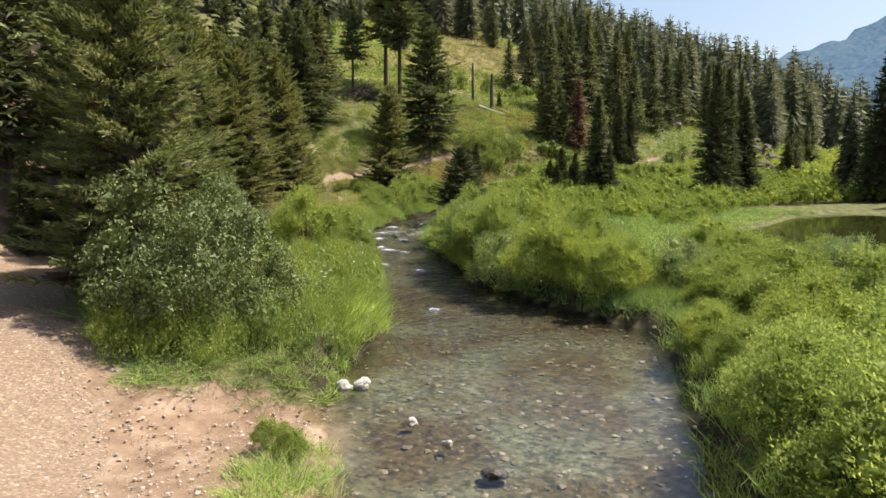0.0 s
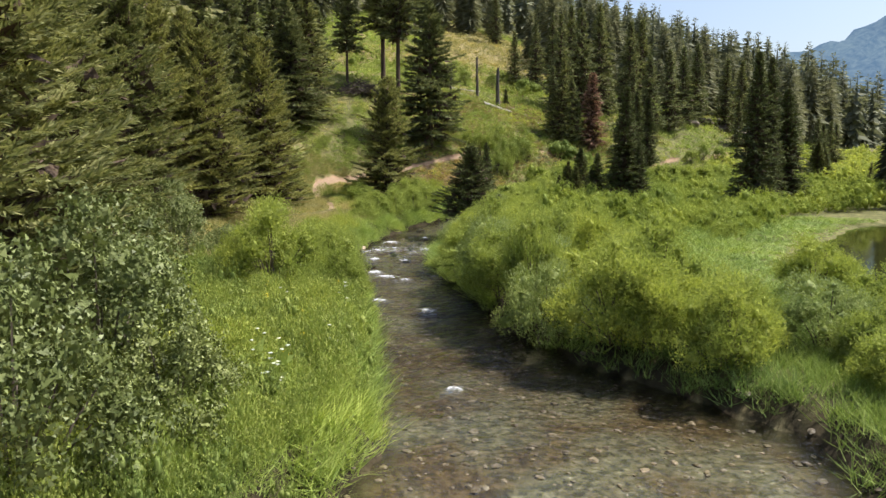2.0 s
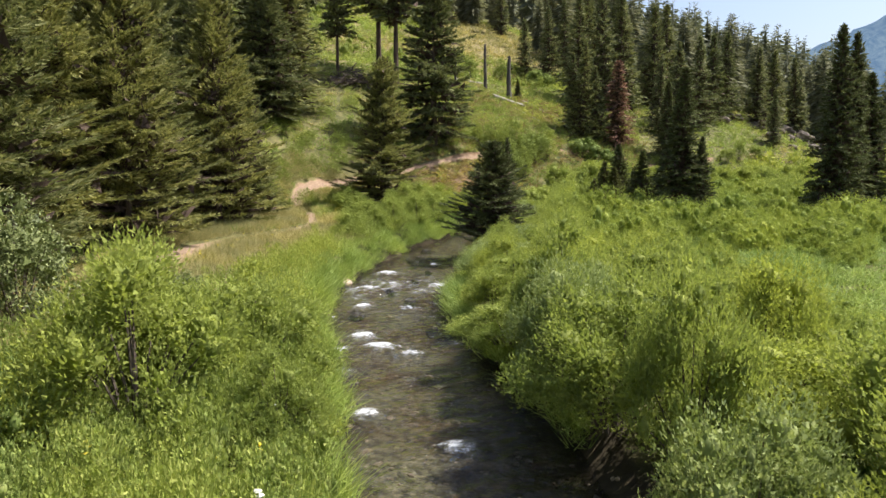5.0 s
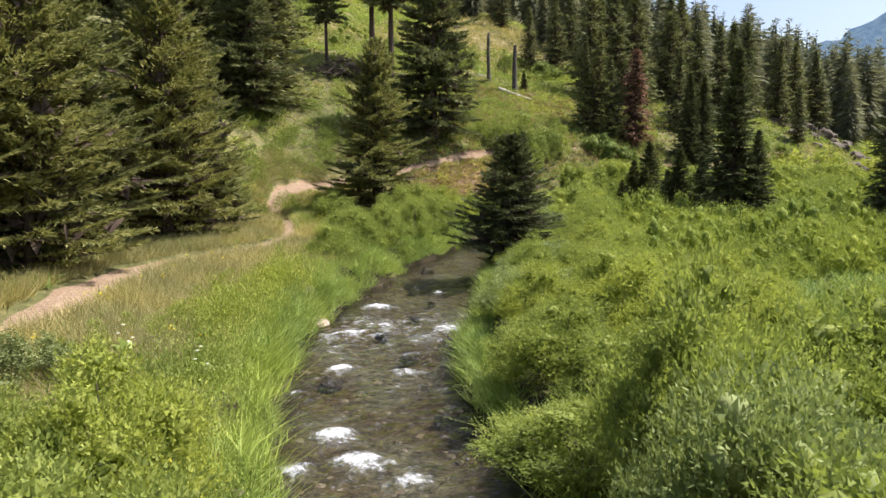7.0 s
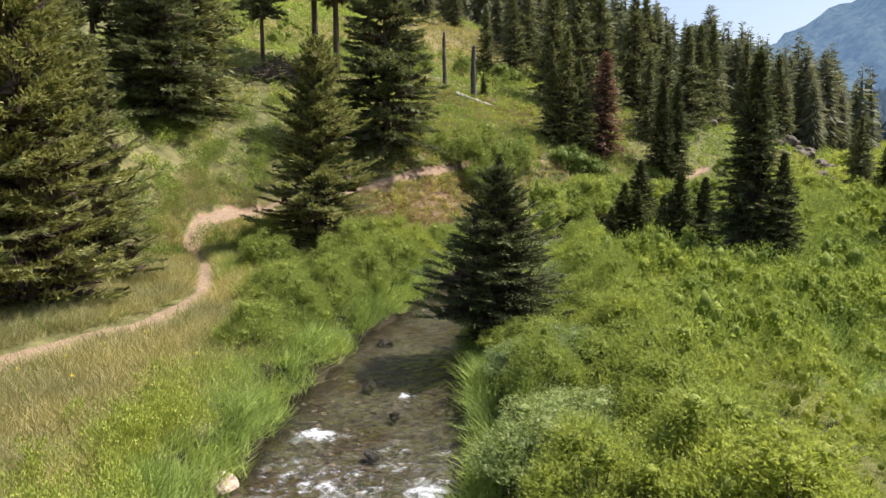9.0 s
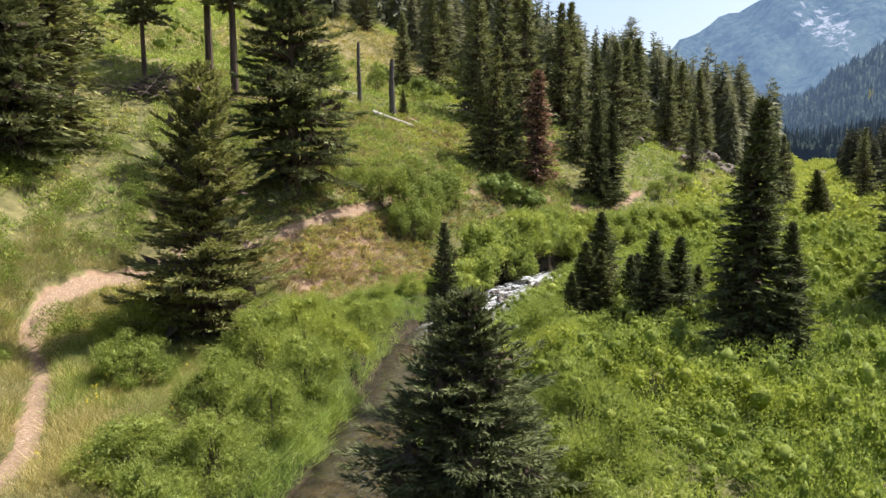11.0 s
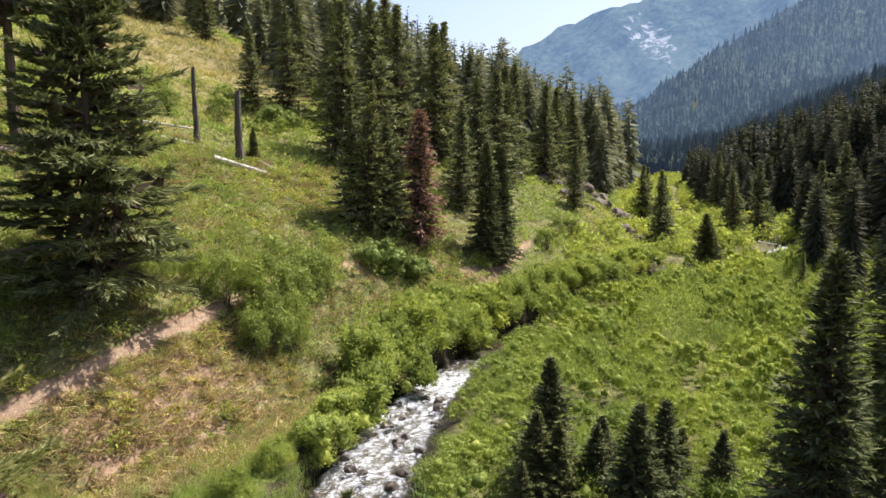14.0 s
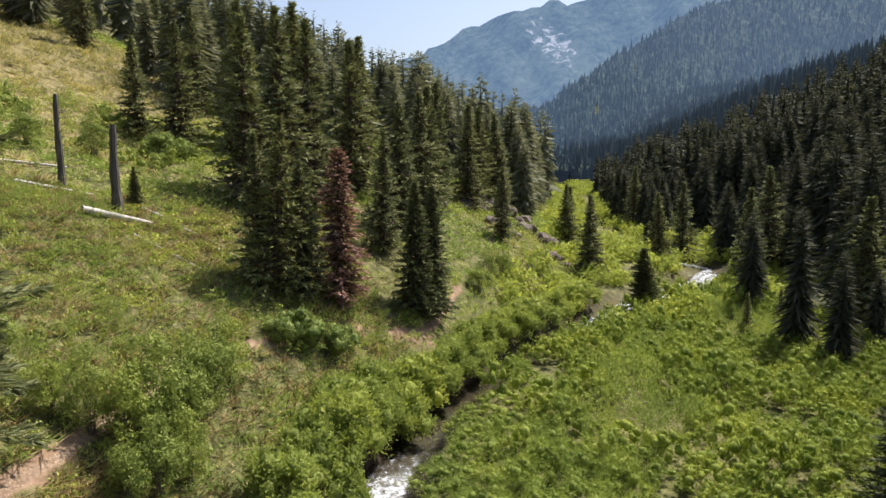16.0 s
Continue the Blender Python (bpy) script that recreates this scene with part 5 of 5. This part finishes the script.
stuff("leafy_bank_plants", repeated(forb_patterns, lx, ly, wide, wide * rng.uniform(1.2, 2.0, len(lx)), rng), FORB, "bushy leafy plants standing in the bank grass", "herbs")


bush_patterns = [shrub_arrays(np.random.default_rng(210 + k), 13, 90, 0.062, 0.017, 0.3, core=22, shoots=0.5, lump=0.4, solid=1, chunk=0.24)[1] for k in range(4)]
bx, by = strewn(np.random.default_rng(77), 900, -8.0, -0.8, 15.0, 33, lambda x, y: free(x, y, 0.1) & (creek_gap(x, y)[1] > 0) & ~ford_shore(x, y) & (waves(x, y, 1.9, 7.0) > -0.15))
wide = rng.uniform(0.3, 0.62, len(bx))
kept = spaced(bx, by, wide, np.full(len(bx), 0.42))
bx, by, wide = bx[kept], by[kept], wide[kept]
stuff("low_bank_bushes", repeated(bush_patterns, bx, by, wide, 0.4 + wide * rng.uniform(0.7, 1.5, len(bx)), rng), FORB, "low bushy green plants crowding the creek bank", "herbs", smooth_shade=True)


def hill_ok(x, y):
    return free(x, y, 0.2) & (along(TOE_HILL, x, y)[0] > -1.5) & ~((eroded(x, y) > 0.3) & (waves(x, y, 1.2, 2.0) < 0.55))


gx5, gy5 = strewn(rng, 26000, -26, 80, 66, 178, hill_ok)
mounds = [shrub_arrays(np.random.default_rng(180 + k), 4, 11, 0.24, 0.075, 0.42, core=0)[1] for k in range(5)]
far = smooth(80, 150, gy5)
stuff("hillside_herbs", joined([repeated(mounds if near else herbs, gx5[::2][q], gy5[::2][q], rng.uniform(0.35, 0.65, q.sum()) * (1 + 0.8 * far[::2][q]), rng.uniform(0.35, 0.75, q.sum()), rng) for near, q in ((True, gy5[::2] < 106), (False, (gy5[::2] >= 106) & (bald(gx5[::2], gy5[::2]) < 0.4)))]), FORB, "low leafy plants covering the hillside", "herbs")
lx, ly, lw = gx5[1::2], gy5[1::2], (1.5 + far)[1::2]
lt = rng.uniform(0.3, 0.6, len(lx)) * (1 + 0.4 * far[1::2])
lush = (waves(lx, ly, 11, 3.0) > -0.05) & (bald(lx, ly) < 0.4)
stuff("hillside_grass", repeated(low_tufts, lx[~lush], ly[~lush], lw[~lush], lt[~lush], rng), DRY_GRASS, "yellowing grass on the sunny hillside", "grass")
stuff("green_hillside_grass", repeated(low_tufts, lx[lush], ly[lush], lw[lush], lt[lush], rng), GRASS, "fresh green grass in the hillside hollows", "grass")

ux, uy = strewn(rng, 900, -40, 60, 112, 210, lambda x, y: (along(TOE_HILL, x, y)[0] > 18) & (waves(x, y, 11, 5.0) > 0.15) & (bald(x, y) < 0.3))
wide = rng.uniform(0.8, 2.0, len(ux))
brush_patterns = [shrub_arrays(np.random.default_rng(95 + k), 8, 40, 0.11, 0.032, 0.36, core=3, shoots=0.3, lump=0.6, solid=1)[1] for k in range(4)]
stuff("hillside_brush", repeated(brush_patterns, ux, uy, wide, wide * rng.uniform(0.8, 1.3, len(ux)), rng), ASPEN, "bright leafy brush scattered over the upper hillside", "brush")
nx, ny = strewn(rng, 6500, -8, 22, 76, 106, hill_ok)
for name, q, mat, label in (("near_slope_grass", slice(0, None, 2), STRAW, "tan grass tufts on the slope above the trail"), ("near_slope_herbs", slice(1, None, 2), FORB, "olive herbs on the slope above the trail")):
    stuff(name, repeated(low_tufts, nx[q], ny[q], rng.uniform(1.0, 1.8, len(nx[q])), rng.uniform(0.25, 0.55, len(nx[q])), rng), mat, label, "grass")
vx, vy = strewn(rng, 900, -14, 40, 84, 116, lambda x, y: free(x, y, 0.5) & (along(TOE_HILL, x, y)[0] > 2) & (waves(x, y, 5, 2.5) > 0.2) & (x < 16 + 0.6 * (y - 84)))
wide = rng.uniform(0.35, 0.9, len(vx))
stuff("slope_brush", repeated(olive_patterns, vx, vy, wide, wide * rng.uniform(0.8, 1.3, len(vx)), rng), ASPEN, "low bright green brush clumps on the grassy slope", "brush")
wx, wy = strewn(rng, 420, -24, -4, 64, 86, lambda x, y: free(x, y, 1.0) & (along(TOE_HILL, x, y)[0] > -3) & (eroded(x, y) < 0.1) & (waves(x, y, 4, 2.0) > -0.1))
wide = rng.uniform(0.4, 1.0, len(wx))
stuff("understory_brush", repeated(olive_patterns, wx, wy, wide, wide * rng.uniform(0.7, 1.2, len(wx)), rng), ROUND_LEAF, "green undergrowth below the firs on the slope", "brush")
slope_mounds = [shrub_arrays(np.random.default_rng(230 + k), 5, 22, 0.17, 0.045, 0.42, core=3, chunk=0.3)[1] for k in range(4)]
ex, ey = strewn(rng, 2900, -5, 9, 74, 83, lambda x, y: free(x, y, 0.4) & (eroded(x, y) > 0.2))
for name, q, mat, label in (("slope_tufts", slice(0, None, 2), DRY_GRASS, "sparse olive tufts on the eroded red bank"), ("dry_slope_tufts", slice(1, None, 2), STRAW, "sparse tan tufts on the eroded red bank")):
    stuff(name, repeated(low_tufts, ex[q], ey[q], rng.uniform(0.7, 1.3, len(ex[q])), rng.uniform(0.15, 0.4, len(ex[q])), rng), mat, label, "grass")
stuff("slope_herbs", repeated(slope_mounds, ex[::5], ey[::5], rng.uniform(0.16, 0.42, len(ex[::5])), rng.uniform(0.15, 0.4, len(ex[::5])), rng), FORB, "small olive herbs on the eroded red bank", "herbs")
stuff("dry_slope_herbs", repeated(slope_mounds, ex[1::4], ey[1::4], rng.uniform(0.14, 0.36, len(ex[1::4])), rng.uniform(0.12, 0.32, len(ex[1::4])), rng), BROWN_HERB, "withered brown herbs on the eroded red bank", "herbs")

# ---- stones ----
px, py = strewn(rng, 9000, -8, 9, 4, 52, lambda x, y: creek_gap(x, y)[0] < 0.1)
size = 0.025 + 0.09 * rng.uniform(size=len(px)) ** 3
stuff("creek_cobbles", pebbles(rng, px, py, height(px, py) + size * 0.05, size, 0.4), COBBLE, "brown and grey cobbles on the creek bed", "stones")
px, py = strewn(rng, 7000, -12, -1, 6, 17, lambda x, y: ((np.abs(along(ROAD, x, y)[0]) < 2.4) | ford_shore(x, y)) & (creek_gap(x, y)[0] > -0.2))
size = 0.01 + 0.035 * rng.uniform(size=len(px)) ** 4
stuff("gravel", pebbles(rng, px, py, height(px, py) + 0.04, size, 0.6), GRAVEL, "loose pale gravel on the dirt road", "stones")


def boulder(x, y, size, mat, label, z=None, seed=0, flat=0.65, floor=-0.45):
    bm = bmesh.new()
    bmesh.ops.create_icosphere(bm, subdivisions=3, radius=1.0)
    off = Vector((seed * 3.7 + x, y, 1.3))
    for v in bm.verts:
        c = v.co.copy()
        v.co = c * (1 + 0.55 * noise.noise(c * 1.1 + off) + 0.16 * noise.noise(c * 2.7 + off) + 0.06 * noise.noise(c * 6 + off))
        v.co.z = max(v.co.z * flat, floor)
    me = bpy.data.meshes.new("boulder")
    bm.to_mesh(me)
    bm.free()
    me.materials.append(mat)
    ob = tagged(new("boulder", me), label, "rock")
    ob.matrix_basis = pose(x, y, (float(height(x, y)) if z is None else z) + 0.12 * size, 0, 0, seed * 47) @ Matrix.Diagonal((size, size * 0.85, size, 1))
    return ob


for k, (x, y, size) in enumerate(((-2.2, 15.0, 0.19), (-1.8, 15.15, 0.18), (-0.6, 12.9, 0.12), (0.1, 11.9, 0.1), (0.85, 10.8, 0.21), (-4.95, 45.3, 0.3))):
    boulder(x, y, size, WET_ROCK if k == 4 else GRAVEL if k == 5 else PALE_ROCK, "pale sunlit rock at the creek's edge", float(water_level(np.array(x), np.array(y))) - (0.28 if k == 4 else 0.1) * size, k, 0.5 if k == 4 else 0.75, -99)
for k in range(18):
    s = 73.0 + 0.5 * k
    c, h = np.interp(s, CREEK[:, 1], CREEK[:, 0]), np.interp(s, CREEK[:, 1], CREEK[:, 2])
    x = c + h * 0.85 * math.sin(k * 2.4)
    boulder(x, s, 0.22 + 0.12 * math.sin(k * 1.7) ** 2, WET_ROCK, "wet dark rock breaking the rapids", float(water_level(np.array(x), np.array(s))) - 0.08, k, 0.8, -1.2)
for k in range(9):
    s = 38.5 + 2.1 * k
    c, h = np.interp(s, CREEK[:, 1], CREEK[:, 0]), np.interp(s, CREEK[:, 1], CREEK[:, 2])
    x = c + h * 0.7 * math.sin(k * 2.9 + 1)
    boulder(x, s, 0.2 + 0.06 * math.sin(k), WET_ROCK, "wet rock under a riffle", float(water_level(np.array(x), np.array(s))) - 0.25, k, 0.8, -1.2)
for k in range(22):
    x, y = 47 + 13 * math.sin(k * 1.9) * 0.8 + 0.3 * k, 127 + 8 * math.cos(k * 2.7)
    boulder(x, y, 0.6 + 0.7 * math.sin(k * 1.3) ** 2, CRAG, "grey crag rock on the wooded slope", None, k, 0.8)

for k in range(13):
    u = k / 12
    boulder(44 + 15 * u + 1.2 * math.sin(k * 2.3), 124.5 + 6.5 * u + 1.6 * math.cos(k * 1.7), 0.9 + 0.7 * math.sin(k * 1.1) ** 2, CRAG, "grey weathered rock outcrop on the slope", None, k + 3, 0.75)

# ---- dead wood ----
def lying_log(x, y, length, radius, turn, mat, label):
    t = np.linspace(-0.5, 0.5, 7)
    c, s = math.cos(radians(turn)), math.sin(radians(turn))
    lx, ly = x + c * length * t, y + s * length * t
    lz = height(lx, ly) + radius * 0.9
    lz = np.polyval(np.polyfit(t, lz, 1), t) + 0.08
    v, f = stick(np.c_[lx, ly, lz], radius * (1.05 - 0.5 * (t + 0.5)), 8)
    return tagged(new("fallen_log", mesh("fallen_log", v, f, mat, True)), label, "log")


for x, y, length, radius, turn in ((6.9, 101.2, 4.0, 0.2, 20), (9.6, 103.0, 2.6, 0.07, -25), (11.6, 101.4, 3.2, 0.07, -30), (9.0, 98.8, 3.8, 0.06, -38), (4.0, 104.6, 4.0, 0.12, 4), (13.0, 100.0, 2.2, 0.08, -22), (2.5, 108.5, 5, 0.12, 8)):
    lying_log(x, y, length, radius, turn, DRIFTWOOD, "bleached fallen log lying in hillside grass")
for x, y, length, radius, turn in ((-8.5, 95.8, 5.0, 0.14, -8), (-3.5, 97.0, 4.0, 0.12, -12)):
    lying_log(x, y, length, radius, turn, CHARRED, "weathered grey fallen log on the slope")


def snag(x, y, tall, radius, seed):
    r = np.random.default_rng(seed)
    t = np.linspace(0, 1, 10)
    body = stick(np.c_[0.04 * np.sin(t * 5 + seed), 0.04 * np.cos(t * 4), tall * t - 0.2 * (t == 0)], radius * (1 - 0.45 * t) * (1 + 0.12 * np.sin(t * 17)), 8)
    top = tagged(new("snag"), "grey standing dead trunk with a broken top", "dead tree", "snags")
    trunk = part("trunk", mesh("trunk", *body, CHARRED), top)
    for k in range(16):
        a, z, ln = r.uniform(0, 6.28), tall * r.uniform(0.35, 0.97), r.uniform(0.2, 0.8)
        q = np.linspace(0, 1, 3)
        part("stub", mesh("stub", *stick(np.c_[math.cos(a) * ln * q, math.sin(a) * ln * q, z + 0.15 * q], 0.035 * (1 - 0.7 * q), 5), CHARRED), trunk)
    top.matrix_basis = pose(x, y, float(height(x, y)), 0, 0, 0)


snag(4.4, 105.2, 5.6, 0.24, 1)
snag(7.0, 102.4, 5.0, 0.32, 2)
snag(0.8, 103.5, 4.2, 0.15, 3)
r = np.random.default_rng(9)
top = tagged(new("brush_pile"), "heap of dead reddish-brown branches on the slope", "brush pile")
for k in range(170):
    a = r.uniform(0, 6.28)
    c = np.array([r.normal(0, 1.9), r.normal(0, 1.0), 0])
    c[2] = 0.15 + 1.9 * math.exp(-(c[0] ** 2 / 5 + c[1] ** 2 / 2)) * r.uniform(0.1, 1.0)
    d = np.array([math.cos(a), math.sin(a), r.normal(0, 0.3)]) * r.uniform(0.6, 1.7)
    part("branch", mesh("branch", *stick(np.array([c - d, c, c + d]), np.array([0.05, 0.045, 0.015]), 4), TWIG), top)
top.matrix_basis = pose(-10.2, 93.2, float(height(-10.2, 93.2)), 0, 0, 12)

# ---- flowers ----
def parsnip_arrays():
    r = np.random.default_rng(31)
    heads = []
    for k in range(4):
        c = np.array([0.16 * math.cos(k * 1.7) * (k > 0), 0.16 * math.sin(k * 1.7) * (k > 0), 1.0 - 0.12 * k])
        v, f = BALLS[2]
        heads.append((c + v * r.uniform(0.6, 1.2, (len(v), 1)) * np.array([0.04, 0.04, 0.012]), f))
    stems = [stick(np.array([[0, 0, -0.05], [0.01, 0, 0.5], [0, 0, 1.0]]), np.array([0.012, 0.010, 0.006]), 5)]
    p = np.c_[r.normal(0, 0.03, (14, 2)), r.uniform(0.15, 0.6, 14)]
    return heads, joined(stems), blades(p, np.c_[r.normal(0, 1, (14, 2)), np.full(14, 0.3)], 0.32, 0.1, r)


heads, stems, big_leaves = parsnip_arrays()
first = tagged(new("cow_parsnip"), "tall herb with flat white flower heads on the bank", "flower", "white umbels")
for head in heads:
    part("umbel", mesh("umbel", *head, PETAL), first, "flat white flower head")
part("stalk", mesh("stalk", *stems, FORB), first)
part("leafage", mesh("leafage", *big_leaves, FORB), first)
first.matrix_basis = pose(-2.9, 24.6, float(height(-2.9, 24.6)))
fx, fy = strewn(rng, 150, -8, -1.8, 17, 40, lambda x, y: free(x, y, 0.15) & (creek_gap(x, y)[1] > 0) & (creek_gap(x, y)[0] < 2.2))
for x, y in zip(fx[:12], fy[:12]):
    k = float(rng.uniform(0.7, 1.0))
    copy_thing(first, pose(x, y, float(height(x, y)), 0, 0, float(rng.uniform(0, 360))) @ Matrix.Diagonal((k, k, k, 1)))
fx, fy = strewn(rng, 140, -10, -3, 20, 70, lambda x, y: free(x, y, 0.4) & (creek_gap(x, y)[1] > 0))
p = np.c_[fx, fy, height(fx, fy) + rng.uniform(0.5, 0.8, len(fx))]
p = np.repeat(p, 4, 0) + rng.normal(0, 0.03, (len(fx) * 4, 3))
stuff("yellow_flowers", blades(p, np.c_[rng.normal(0, 1, (len(p), 2)), np.full(len(p), 0.4)], 0.06, 0.02, rng), YELLOW, "small yellow flowers among the grass", "flowers")
